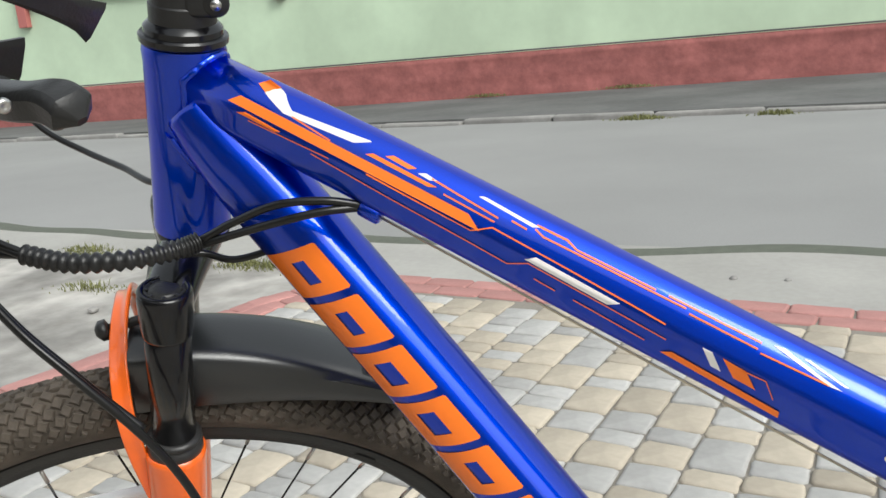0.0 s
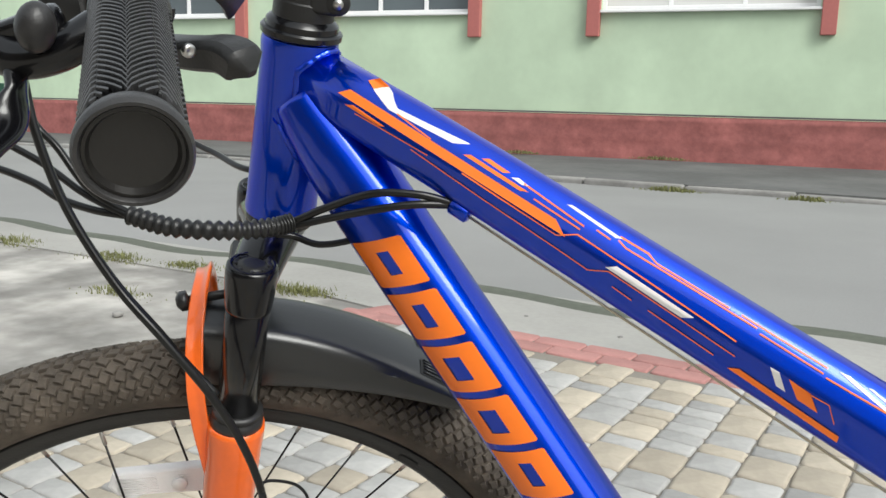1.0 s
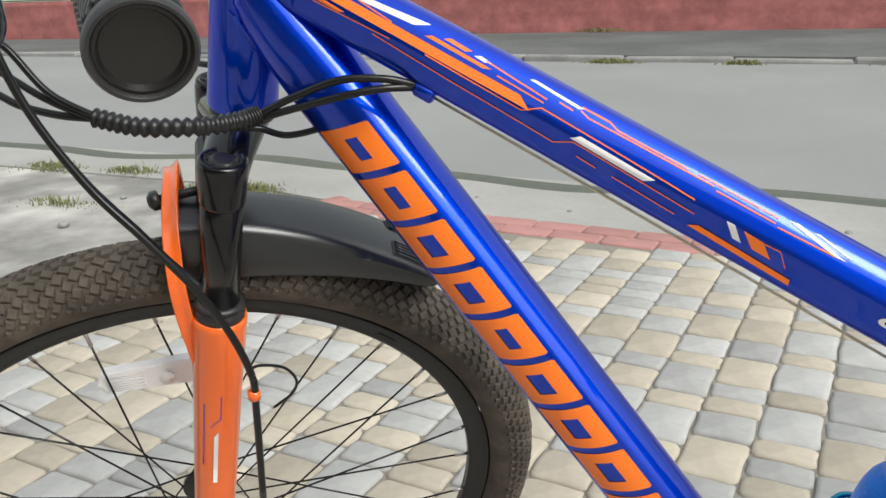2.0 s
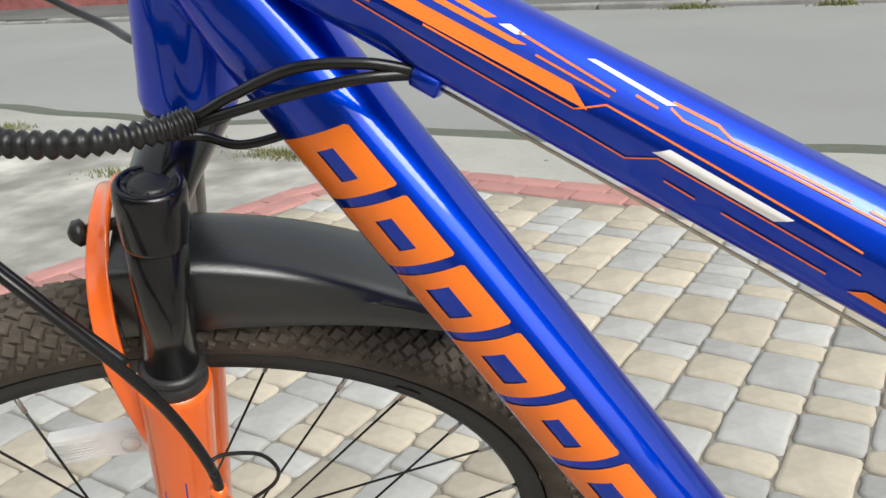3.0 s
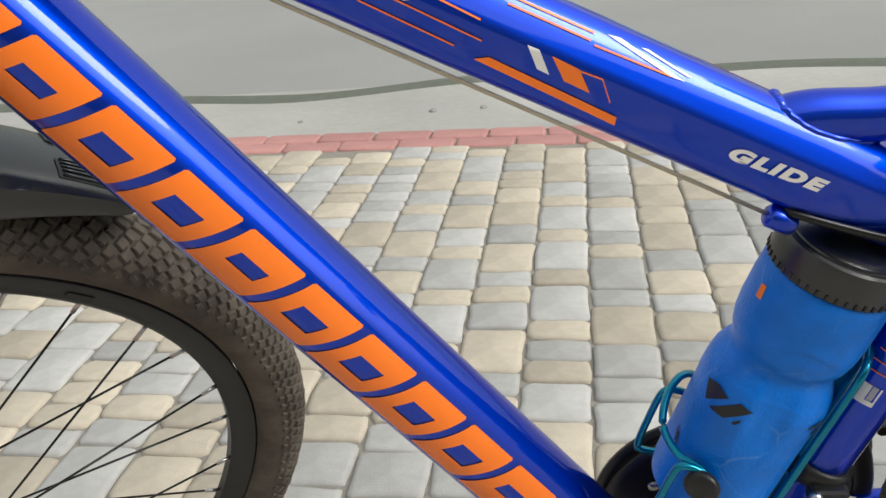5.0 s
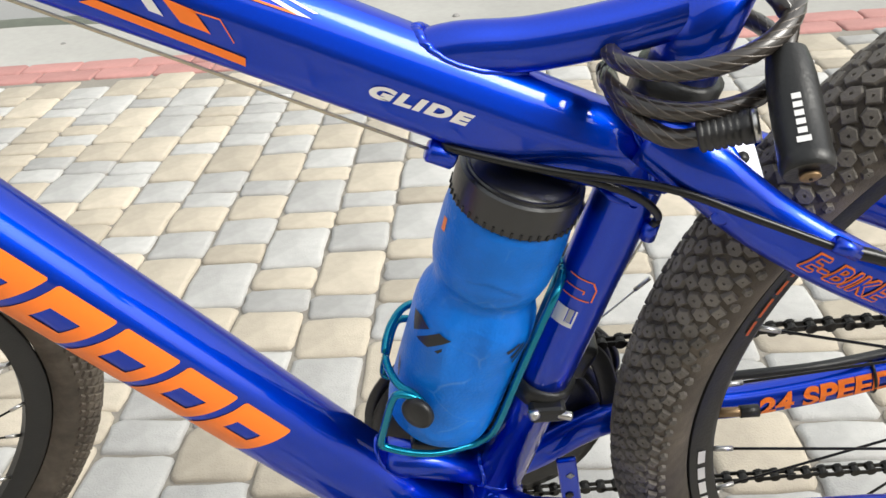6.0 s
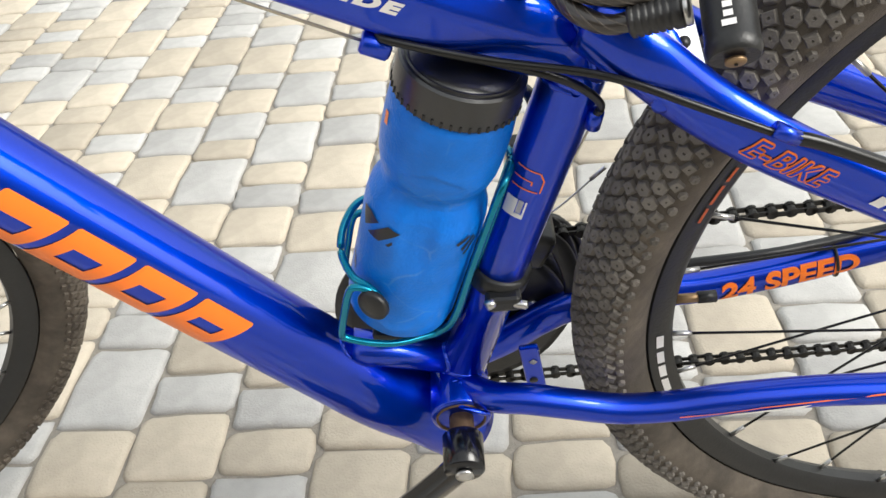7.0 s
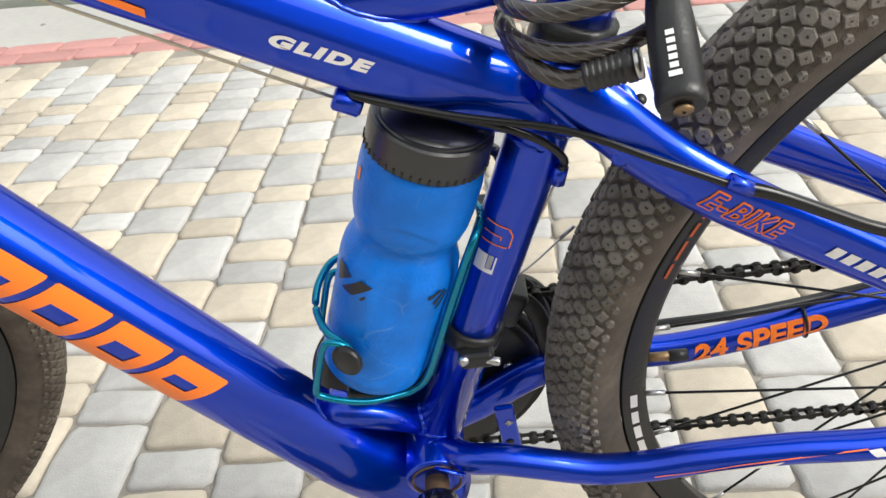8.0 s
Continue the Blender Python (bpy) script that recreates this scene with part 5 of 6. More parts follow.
def build_bottle():
    bottle = thing("water_bottle", "blue plastic sports bottle with black cap in a wire cage", "water bottle", BIKE)
    prof = [(0.0, 0.0455), (0.022, 0.0445), (0.029, 0.0465), (0.0330, 0.052), (0.0342, 0.060), (0.0345, 0.080), (0.0345, 0.122), (0.0350, 0.134), (0.0348, 0.141), (0.0338, 0.148), (0.0312, 0.1545), (0.0288, 0.1590), (0.0283, 0.1620), (0.0292, 0.1655), (0.0315, 0.1705), (0.0330, 0.177), (0.0337, 0.186), (0.0337, 0.204), (0.0330, 0.213), (0.0318, 0.2165), (0.0, 0.218)]
    fine = []
    for (r0, z0), (r1, z1) in zip(prof, prof[1:]):
        m = 8 if abs(z1 - z0) > 0.008 else 4
        for k in range(m):
            fine.append((r0 + (r1 - r0) * k / m, z0 + (z1 - z0) * k / m))
    fine = fine[1:-2]
    bm = bmesh.new()
    n = 120
    rings = []
    for r, z in fine:
        ring = []
        for k in range(n):
            ang = 360 * k / n - 180
            d = 0.0
            for c in (-100, 80):
                off = (ang - c + 180) % 360 - 180
                # moulded grip: two lobes either side of a sunk panel
                if 0.108 < z < 0.166:
                    f = math.sin(math.pi * (z - 0.108) / 0.058)
                    d -= 0.0036 * f * math.exp(-(off / 15) ** 4)
                    d += 0.0012 * f * math.exp(-((abs(off) - 42) / 17) ** 2)
                if 0.058 < z < 0.112:
                    f = math.sin(math.pi * (z - 0.058) / 0.054)
                    edge = 40 * f - abs(off)
                    d -= 0.0009 * max(0.0, min(1.0, edge / 4))
                if 0.168 < z < 0.186:
                    f = math.sin(math.pi * (z - 0.168) / 0.018)
                    d -= 0.0008 * max(0.0, min(1.0, (34 * f - abs(off)) / 4))
            ring.append(bm.verts.new(around(r + d, ang, z)))
        rings.append(ring)
    for a, b in zip(rings, rings[1:]):
        for k in range(n):
            bm.faces.new((a[k], a[(k + 1) % n], b[(k + 1) % n], b[k]))
    bm.faces.new(rings[0]), bm.faces.new(rings[-1])
    bmesh.ops.recalc_face_normals(bm, faces=bm.faces)
    body = part("body", bm, BOTTLE, bottle, "translucent blue moulded body")
    cap = part("cap", lathe([(0.0318, 0.0), (0.0330, 0.0010), (0.0330, 0.0150), (0.0324, 0.0182), (0.0312, 0.0194), (0.0296, 0.0194), (0.0292, 0.0205), (0.0282, 0.0207), (0.0278, 0.0198), (0.0270, 0.0206), (0.0225, 0.0220), (0.0150, 0.0236), (0.010, 0.0250)], B_BASE + B_DIR * 0.2165, B_DIR, 72), CAP_PLASTIC, bottle, "black ribbed screw cap")
    creases(cap, 30)
    for k in range(44):
        g = 360 * k / 44
        d = (around(1, g, 0) - around(0, g, 0)).normalized()
        rib = block((0.0012, 0.0012, 0.0030), Matrix.Translation(around(0.0331, g, 0.2190)) @ B_DIR.to_track_quat("Z", "Y").to_matrix().to_4x4())
        part("cap_rib", rib, SATIN, cap, smooth=False)
    part("nozzle", lathe([(0.0105, 0.0), (0.0090, 0.007), (0.0115, 0.009), (0.0115, 0.013), (0.0080, 0.015)], B_BASE + B_DIR * 0.2405, B_DIR, 28), CAP_PLASTIC, bottle, "black push-pull nozzle")
    # printed black slanted bars and small orange mark

    def bottle_place(x, h):
        lobe = 0.0
        for c in (-100, 80):
            off = (x - c + 180) % 360 - 180
            if 0.108 < h < 0.166:
                f = math.sin(math.pi * (h - 0.108) / 0.058)
                lobe += 0.0012 * f * math.exp(-((abs(off) - 42) / 17) ** 2) - 0.0036 * f * math.exp(-(off / 15) ** 4)
        base = 0.0345 + 0.0005 * max(0.0, min(1.0, (h - 0.122) / 0.012))
        return around(base + lobe + 0.0004, x, h)

    for c, mat, poly in ((0, SATIN, [(-166, 0.140), (-151, 0.1435), (-138, 0.1410), (-158, 0.1285)]), (0, SATIN, [(-151, 0.1273), (-128, 0.1427), (-116, 0.1406), (-135, 0.1281)]), (0, SATIN, [(-127.6, 0.1284), (-121.4, 0.1333), (-121, 0.131), (-124.2, 0.1281)]),
                         (0, SATIN, [(-64.6, 0.1400), (-52, 0.1444), (-51, 0.1425), (-62, 0.1375)]), (0, SATIN, [(-58, 0.1350), (-46, 0.1432), (-44, 0.1415), (-55, 0.1320)]), (0, SATIN, [(-53, 0.1290), (-42, 0.1400), (-40, 0.1380), (-50, 0.1270)]), (0, SATIN, [(-172, 0.096), (-171, 0.098), (-166, 0.089), (-167, 0.087)]), (0, SATIN, [(-168, 0.094), (-167, 0.096), (-162, 0.087), (-163, 0.085)])):
        bm = bmesh.new()
        m = 5
        rows = []
        for i in range(m + 1):
            f = i / m
            a0, h0 = poly[0][0] + (poly[1][0] - poly[0][0]) * f, poly[0][1] + (poly[1][1] - poly[0][1]) * f
            a1, h1 = poly[3][0] + (poly[2][0] - poly[3][0]) * f, poly[3][1] + (poly[2][1] - poly[3][1]) * f
            rows.append([bm.verts.new(bottle_place(a0 + (a1 - a0) * j / 5, h0 + (h1 - h0) * j / 5)) for j in range(6)])
        for a, b in zip(rows, rows[1:]):
            for j in range(5):
                bm.faces.new((a[j], a[j + 1], b[j + 1], b[j]))
        bmesh.ops.recalc_face_normals(bm, faces=bm.faces)
        part("printed_bar", bm, mat, body)
    bm = bmesh.new()
    bm.faces.new([bm.verts.new(around(0.0340, g, h)) for g, h in ((-168, 0.2050), (-161, 0.2060), (-160, 0.198), (-167, 0.197))])
    part("printed_mark", bm, ORANGE, body)


build_bottle()


def build_cage():
    bm = bmesh.new()
    r = 0.0388
    # near loop from the pad round the front, and the foot wire under the bottle
    wire([around(r, -112, 0.0850), around(r, -122, 0.0905), around(r, -133, 0.0920), around(r + 0.002, -150, 0.0905), around(r + 0.0045, -172, 0.0945), around(r + 0.0045, -190, 0.1040), around(r + 0.002, -210, 0.1110), around(r, -235, 0.106), around(r, -255, 0.092)], 0.0024, 10, 6, bm)
    for side in (1, -1):
        wire([around(r, -116 * side, 0.0865), around(r + 0.001, -128 * side, 0.0915), around(r + 0.006, -138 * side, 0.0915), around(r + 0.008, -141 * side, 0.0850), around(r + 0.008, -141 * side, 0.0650), around(r + 0.007, -141 * side, 0.0450), around(r + 0.004, -139 * side, 0.0395), around(0.034, -120 * side, 0.0385), around(0.028, -90 * side, 0.0390), around(0.028, -50 * side, 0.0400), around(0.033, -36 * side, 0.0440), around(r, -34 * side, 0.062), around(r, -34 * side, 0.11), around(r, -33 * side, 0.15), around(r, -28 * side, 0.172), around(r, -10 * side, 0.178), around(r, 0, 0.179)], 0.0024, 10, 6, bm)
    cage = part("bottle_cage", bm, TEAL, bicycle, "teal anodised wire bottle cage")
    part("cage_pad", lathe([(0.009, 0), (0.0100, 0.001), (0.0100, 0.004), (0.0085, 0.0055), (0.002, 0.0058)], around(r + 0.0005, -121, 0.0846), around(1, -121, 0) - around(0, -121, 0), 28), SATIN, cage, "black round rubber pad")
    part("cage_mount", sweep([around(0.040, 0, 0.045), around(0.040, 0, 0.178)], (0.002, 0.008), n=10), TEAL, cage)
    part("cage_foot", block((0.045, 0.03, 0.006), Matrix.Translation(around(0.0, 0, 0.0345)) @ B_DIR.to_track_quat("Z", "Y").to_matrix().to_4x4(), 0.002), SATIN, cage, "black foot plate", smooth=False)


build_cage()


# ---- cable lock round the seat post ----
def twist(path, parent):
    """Steel strands wound just under the sleeve's surface."""
    bm = bmesh.new()
    fine = smooth_path(path, 4)
    for strand in range(7):
        pts, run = [], 0.0
        for i, p in enumerate(fine):
            t = (fine[min(i + 1, len(fine) - 1)] - fine[max(i - 1, 0)]).normalized()
            u = t.cross(Vector((0, 0, 1))).normalized()
            w = t.cross(u)
            run += (p - fine[i - 1]).length if i else 0.0
            g = run * 120 + strand * 2 * math.pi / 7
            pts.append(p + (u * math.cos(g) + w * math.sin(g)) * 0.00368)
        sweep(pts, 0.00064, n=6, bm=bm)
    part("strand_winding", bm, STRAND, parent, "twisted steel strands")["kind"] = "stuff"


def build_lock():
    lock = thing("cable_lock", "black coiled cable lock looped round the seat post", "cable lock", BIKE)
    turns = []
    for k in range(0, 66):
        g = 2 * math.pi * k / 36 + 2.9
        lap = k / 36
        turns.append(Vector((0.4950 + 0.0375 * math.cos(g), -0.0085 + 0.0385 * math.sin(g), 0.628 + 0.0175 * lap ** 1.3 + 0.004 * lap * math.cos(g))))
    part("coil", sweep(turns, 0.0042, n=16), COIL, lock, "smoky clear sleeve over a steel cable")
    twist(turns, lock)
    tail = smooth_path([turns[0], (0.4601, -0.020, 0.6245), (0.4648, -0.033, 0.6222), (0.4711, -0.042, 0.6205), (0.4801, -0.047, 0.6190), (0.4904, -0.050, 0.6215)], 6)
    part("tail", sweep(tail, 0.0042, n=16), COIL, lock)
    twist(tail, lock)
    up = smooth_path([turns[-1], turns[-1] + Vector((0.012, -0.004, 0.008)), (0.5240, -0.022, 0.664), (0.5217, -0.040, 0.6500)], 6)
    part("tail", sweep(up, 0.0042, n=16), COIL, lock)
    a, b = Vector((0.4880, -0.0495, 0.6210)), Vector((0.5095, -0.0540, 0.6275))
    d = (b - a).normalized()
    prof = [(0.0055, 0)]
    for k in range(6):
        prof += [(0.0071, 0.001 + 0.0028 * k), (0.0071, 0.0026 + 0.0028 * k), (0.0063, 0.0028 + 0.0028 * k)]
    prof += [(0.0074, 0.018), (0.0074, 0.0215)]
    part("ribbed_collar", lathe(prof, a, d, 24), GRIP, lock, "black ribbed rubber collar")
    part("collar_ring", lathe([(0.0068, 0), (0.0072, 0.001), (0.0068, 0.003)], a + d * 0.0215, d, 24), STEEL, lock, "silver ring")
    top, low = Vector((0.5222, -0.0380, 0.6515)), Vector((0.5202, -0.0850, 0.6245))
    d = (low - top).normalized()
    length = (low - top).length
    body = part("lock_body", lathe([(0.005, 0), (0.0080, 0.002), (0.0090, 0.008), (0.0096, 0.014), (0.0101, length * 0.5), (0.0101, length - 0.0065), (0.0104, length - 0.0060), (0.0104, length - 0.003), (0.0098, length - 0.0006), (0.0092, length)], top, d, 36), SATIN, lock, "black cylindrical lock barrel")
    creases(body, 40)
    part("keyhole_plate", lathe([(0.0040, 0), (0.0040, 0.0012), (0.0034, 0.0016)], low + Vector((0, -0.001, 0)), d, 20), BRASS, lock, "brass coloured key plate")
    part("keyhole", block((0.0012, 0.0030, 0.0006), Matrix.Translation(low + d * 0.0019)), SATIN, lock, smooth=False)
    # maker's mark: plain white bars along the barrel
    face = Vector((-0.25, -1, 0.15))
    face = (face - d * face.dot(d)).normalized()
    side = d.cross(face)
    for k in range(6):
        c = top + d * (0.0262 + 0.0036 * k) + face * 0.0103
        h = 0.0017 if k < 5 else 0.0026
        bm = bmesh.new()
        bm.faces.new([bm.verts.new(c + d * x + side * y) for x, y in ((-0.0012, -h), (0.0012, -h), (0.0012, h), (-0.0012, h))])
        part("mark_bar", bm, WHITE, lock, "plain white bar" if not k else "")


build_lock()


# ---- ground, road and the building across ----
def sheet(name, corners, z, mat, label, category):
    """A flat slab with a low skirt all round."""
    bm = bmesh.new()
    top = [bm.verts.new((x, y, z)) for x, y in corners]
    low = [bm.verts.new((x, y, z - 0.04)) for x, y in corners]
    bm.faces.new(top)
    for k in range(len(top)):
        bm.faces.new((top[k], low[k], low[(k + 1) % len(top)], top[(k + 1) % len(top)]))
    bmesh.ops.recalc_face_normals(bm, faces=bm.faces)
    if top[0].link_faces[0].normal.z < 0 and bm.faces[:][0].normal.z < 0:
        bmesh.ops.reverse_faces(bm, faces=bm.faces)
    ob = part(name, bm, mat, smooth=False)
    return tagged(ob, label, category, kind="structure")


sheet("ground", ((-400, -400), (400, -400), (400, 400), (-400, 400)), -0.014, DUST, "dusty pale ground with worn concrete patches", "ground")
sheet("pavement_bed", ((5, -6), (5, 1.72), (-1.42, 2.12), (-1.62, 1.72), (-1.86, 0.82), (-3.0, -3.2), (-3.79, -6)), -0.0075, JOINT, "sandy bed between the paving stones", "paving bed")
sheet("road_edge", ((9, 1.5), (9, 2.56), (-1.0, 2.70), (-9, 2.72), (-40, 2.6), (-40, 2.25), (-1.9, 2.22), (-1.5, 2.13)), -0.006, material("pale_dusty_road_edge", (0.37, 0.36, 0.335), 0.95, 0, 0, 0.1, 40, 0.5, 200, stain=0.18, stain_scale=1.2), "pale dusty edge strip of the road", "road")
sheet("road", ((60, 2.3), (60, 7.9), (-60, 7.5), (-60, 2.55), (-9, 2.60), (-1, 2.60), (9, 2.45)), -0.010, ASPHALT, "worn grey asphalt road with a dusty sheen", "road")

# tar seam: a wavy raised strip
bm = bmesh.new()
last = None
for i in range(241):
    x = -14 + 0.1 * i
    y = 2.66 + 0.05 * math.sin(x * 2.6 + 0.4) + 0.035 * math.sin(x * 5.3 + 1.2) + 0.03 * noise.noise((x * 0.7, 3, 0))
    w = 0.062 + 0.02 * noise.noise((x * 1.7, 9, 0))
    now = [bm.verts.new((x, y - w, -0.006)), bm.verts.new((x, y - w * 0.6, 0.0)), bm.verts.new((x, y + w * 0.6, 0.0)), bm.verts.new((x, y + w, -0.006))]
    if last:
        for k in range(3):
            bm.faces.new((last[k], now[k], now[k + 1], last[k + 1]))
    last = now
tagged(part("tar_seam", bm, TAR), "dark greenish tar seam along the road", "tar seam", kind="structure")

# kerb stones and the old pavement behind them
sheet("pavement", ((60, 7.95), (60, 19.6), (-60, 3.6), (-60, 7.62)), 0.03, SIDEWALK, "cracked dark asphalt pavement along the wall", "pavement")
rng = random.Random(11)
kerb = None
for i in range(44):
    x = -26 + i * 1.0
    bm = block((0.985, 0.15, 0.20), Matrix.Translation((x, 7.62 + 0.008 * x + rng.uniform(-0.02, 0.02), -0.062 + rng.uniform(-0.02, 0.01))) @ pose(0, 0, 0, rng.uniform(-2, 2), rng.uniform(-0.5, 0.5), rng.uniform(-1, 1)), 0.02)
    ob = part("kerb_stone", bm, KERB, smooth=False)
    tagged(ob, "worn grey concrete kerb stone beside the road", "kerb stone", "kerb along the road", "structure")

WALL = Matrix.Translation((0, 11.49, 0)) @ Matrix.Rotation(math.atan(0.133), 4, "Z")
OPENINGS = ((-12.73, -9.52), (-7.76, -5.52), (-3.60, -0.80), (3.2, 6.0))
SILL, HEAD = 2.03, 3.7


def quad(bm, *p):
    return bm.faces.new([bm.verts.new(q) for q in p])


def build_wall():
    bm = bmesh.new()
    cuts = [-45] + [u for pair in OPENINGS for u in pair] + [40]
    for z0, z1 in ((0.60, SILL), (HEAD, 4.2)):
        quad(bm, (-45, 0, z0), (40, 0, z0), (40, 0, z1), (-45, 0, z1))
    for k in range(0, len(cuts), 2):
        quad(bm, (cuts[k], 0, SILL), (cuts[k + 1], 0, SILL), (cuts[k + 1], 0, HEAD), (cuts[k], 0, HEAD))
    for a, b in OPENINGS:
        for p, q in (((a, SILL), (a, HEAD)), ((a, HEAD), (b, HEAD)), ((b, HEAD), (b, SILL)), ((b, SILL), (a, SILL))):
            quad(bm, (p[0], 0, p[1]), (p[0], 0.22, p[1]), (q[0], 0.22, q[1]), (q[0], 0, q[1]))
    quad(bm, (-45, 0, 4.2), (40, 0, 4.2), (40, 0.5, 4.2), (-45, 0.5, 4.2))
    quad(bm, (-45, 0.5, 0), (40, 0.5, 0), (40, 0.5, 4.2), (-45, 0.5, 4.2))
    bmesh.ops.remove_doubles(bm, verts=bm.verts, dist=1e-4)
    bmesh.ops.recalc_face_normals(bm, faces=bm.faces)
    wall = part("wall_north", bm, GREEN, smooth=False)
    wall.matrix_world = WALL
    tagged(wall, "pale green plastered house wall with faint stains", "wall", kind="structure")
    # rough plinth, uneven split courses
    bm = bmesh.new()
    nu, nz = 1100, 9
    grid = []
    for i in range(nu + 1):
        u = -22 + 40 * i / nu
        col = []
        for k in range(nz + 1):
            z = 0.0 + 0.62 * k / nz
            d = 0.045 + 0.014 * noise.noise((u * 1.9, z * 9.0, 0.3)) + 0.012 * noise.noise((u * 7.0, z * 17.0, 5.3))
            if k in (3, 6):
                d -= 0.006
            if k == nz:
                d = 0.06
            col.append(bm.verts.new((u, -d, z)))
        col.append(bm.verts.new((u, 0.01, 0.635)))
        grid.append(col)
    for a, b in zip(grid, grid[1:]):
        for k in range(nz + 1):
            bm.faces.new((a[k], b[k], b[k + 1], a[k + 1]))
    plinth = part("plinth", bm, PLINTH)
    plinth.matrix_world = WALL
    tagged(plinth, "rough red painted stone plinth under the green wall", "plinth", kind="structure")
    bm = block((40, 0.03, 0.022), Matrix.Translation((-2, -0.052, 0.652)), 0.004)
    ledge = part("trim", bm, SIDEWALK, smooth=False)
    ledge.matrix_world = WALL
    tagged(ledge, "thin dark flashing strip above the red plinth", "trim", kind="structure")
    n = 0
    for a, b in OPENINGS:
        n += 1
        win = new("window_%d" % n)
        win.matrix_world = WALL
        tagged(win, "white framed window in the green wall", "window", "windows of the green house", "structure")
        w = b - a
        for x in (a + 0.03, a + w * 0.33, a + w * 0.67, b - 0.03):
            part("window_frame", block((0.06, 0.05, HEAD - SILL - 0.04), Matrix.Translation((x, 0.12, (SILL + HEAD) / 2)), 0.006), FRAME, win, smooth=False)
        for z in (SILL + 0.05, HEAD - 0.04):
            part("window_frame", block((w - 0.12, 0.048, 0.07), Matrix.Translation(((a + b) / 2, 0.12, z)), 0.006), FRAME, win, smooth=False)
        part("window_sill", block((w + 0.02, 0.16, 0.035), Matrix.Translation(((a + b) / 2, -0.01, SILL + 0.004)), 0.006), FRAME, win, "white window sill", smooth=False)
        for k in range(3):
            x = a + w * (0.165 + 0.335 * k)
            part("pane", block((w * 0.33 - 0.05, 0.008, HEAD - SILL - 0.15), Matrix.Translation((x, 0.13, (SILL + HEAD) / 2))), GLASS, win, smooth=False)
            part("lining", block((w * 0.33 - 0.03, 0.01, (HEAD - SILL) * (0.92 if n == 3 else 0.16)), Matrix.Translation((x, 0.17 if n != 3 else 0.115, SILL + (HEAD - SILL) * (0.5 if n == 3 else 0.12)))), CURTAIN, win, "pale lining behind the glass", smooth=False)
    for u in (-12.82, -9.43, -7.85, -5.43, -3.69, -0.70, 3.1, 6.1):
        ob = part("window_post", block((0.185, 0.11, 1.98), Matrix.Translation((u, -0.052, 2.69)), 0.008), POST, smooth=False)
        ob.matrix_world = WALL
        tagged(ob, "red painted pilaster strip beside a window", "trim", "window posts", "structure")


build_wall()
bm = block((0.55, 0.25, 0.62), Matrix.Translation((-14.7, -0.16, 0.60)), 0.015)
ob = part("utility_box", bm, material("dark_green_metal", (0.015, 0.07, 0.04), 0.5, 0.1, 0, 0.2, 10), smooth=False)
ob.matrix_world = WALL
tagged(ob, "dark green metal utility box against the wall", "utility box")
# the house behind closes the yard
bm = block((18, 0.3, 4.6), Matrix.Translation((1.0, -7.0, 2.26)), 0.01)
tagged(part("wall_south", bm, material("brown_plaster", (0.20, 0.17, 0.14), 0.9, 0, 0, 0.08, 6, 0.2, 50, stain=0.1, stain_scale=1.0), smooth=False), "plain brown house wall closing the yard", "wall", kind="structure")

# ---- grass tufts at the road's edge ----
rng = random.Random(3)
for x, y, size, count in ((-3.95, 2.26, 0.30, 150), (-3.1, 2.26, 0.26, 160), (-2.63, 2.30, 0.22, 140), (-2.0, 2.17, 0.24, 170), (-1.83, 2.19, 0.16, 110), (-3.3, 1.2, 0.22, 90), (-2.5, 1.75, 0.2, 60), (-1.6, 7.45, 0.3, 90), (-0.4, 7.45, 0.22, 60), (0.9, 7.46, 0.18, 50), (-2.6, 11.0, 0.5, 90), (-4.6, 10.7, 0.4, 80), (-7.5, 10.3, 0.6, 100), (-10.0, 10.0, 0.6, 100), (1.8, 7.5, 0.2, 40)):
    bm = bmesh.new()
    z0 = 0.05 if y > 10 else -0.01
    for k in range(count * 3):
        px, py = x + rng.gauss(0, size * 0.5), y + rng.gauss(0, size * 0.16)
        h = rng.uniform(0.006, 0.036) * (1.6 if y > 7 else 1.0) * max(0.25, 1 - (abs(px - x) / size) ** 2)
        a, lean = rng.uniform(0, 6.28), rng.uniform(0.1, 0.9) * h
        w = 0.0028 * (2.5 if y > 7 else 1)
        dx, dy = math.cos(a), math.sin(a)
        p = [(px - dy * w, py + dx * w, z0), (px + dy * w, py - dx * w, z0), (px + dx * lean * 0.4 + dy * w * 0.7, py + dy * lean * 0.4 - dx * w * 0.7, z0 + h * 0.65), (px + dx * lean * 0.4 - dy * w * 0.7, py + dy * lean * 0.4 + dx * w * 0.7, z0 + h * 0.65), (px + dx * lean, py + dy * lean, z0 + h)]
        v = [bm.verts.new(q) for q in p]
        bm.faces.new(v[:4]), bm.faces.new((v[3], v[2], v[4]))
    tagged(part("grass_tuft", bm, GRASS, smooth=False), "low dry green grass tuft growing in the dust", "grass", "grass tufts", "stuff")

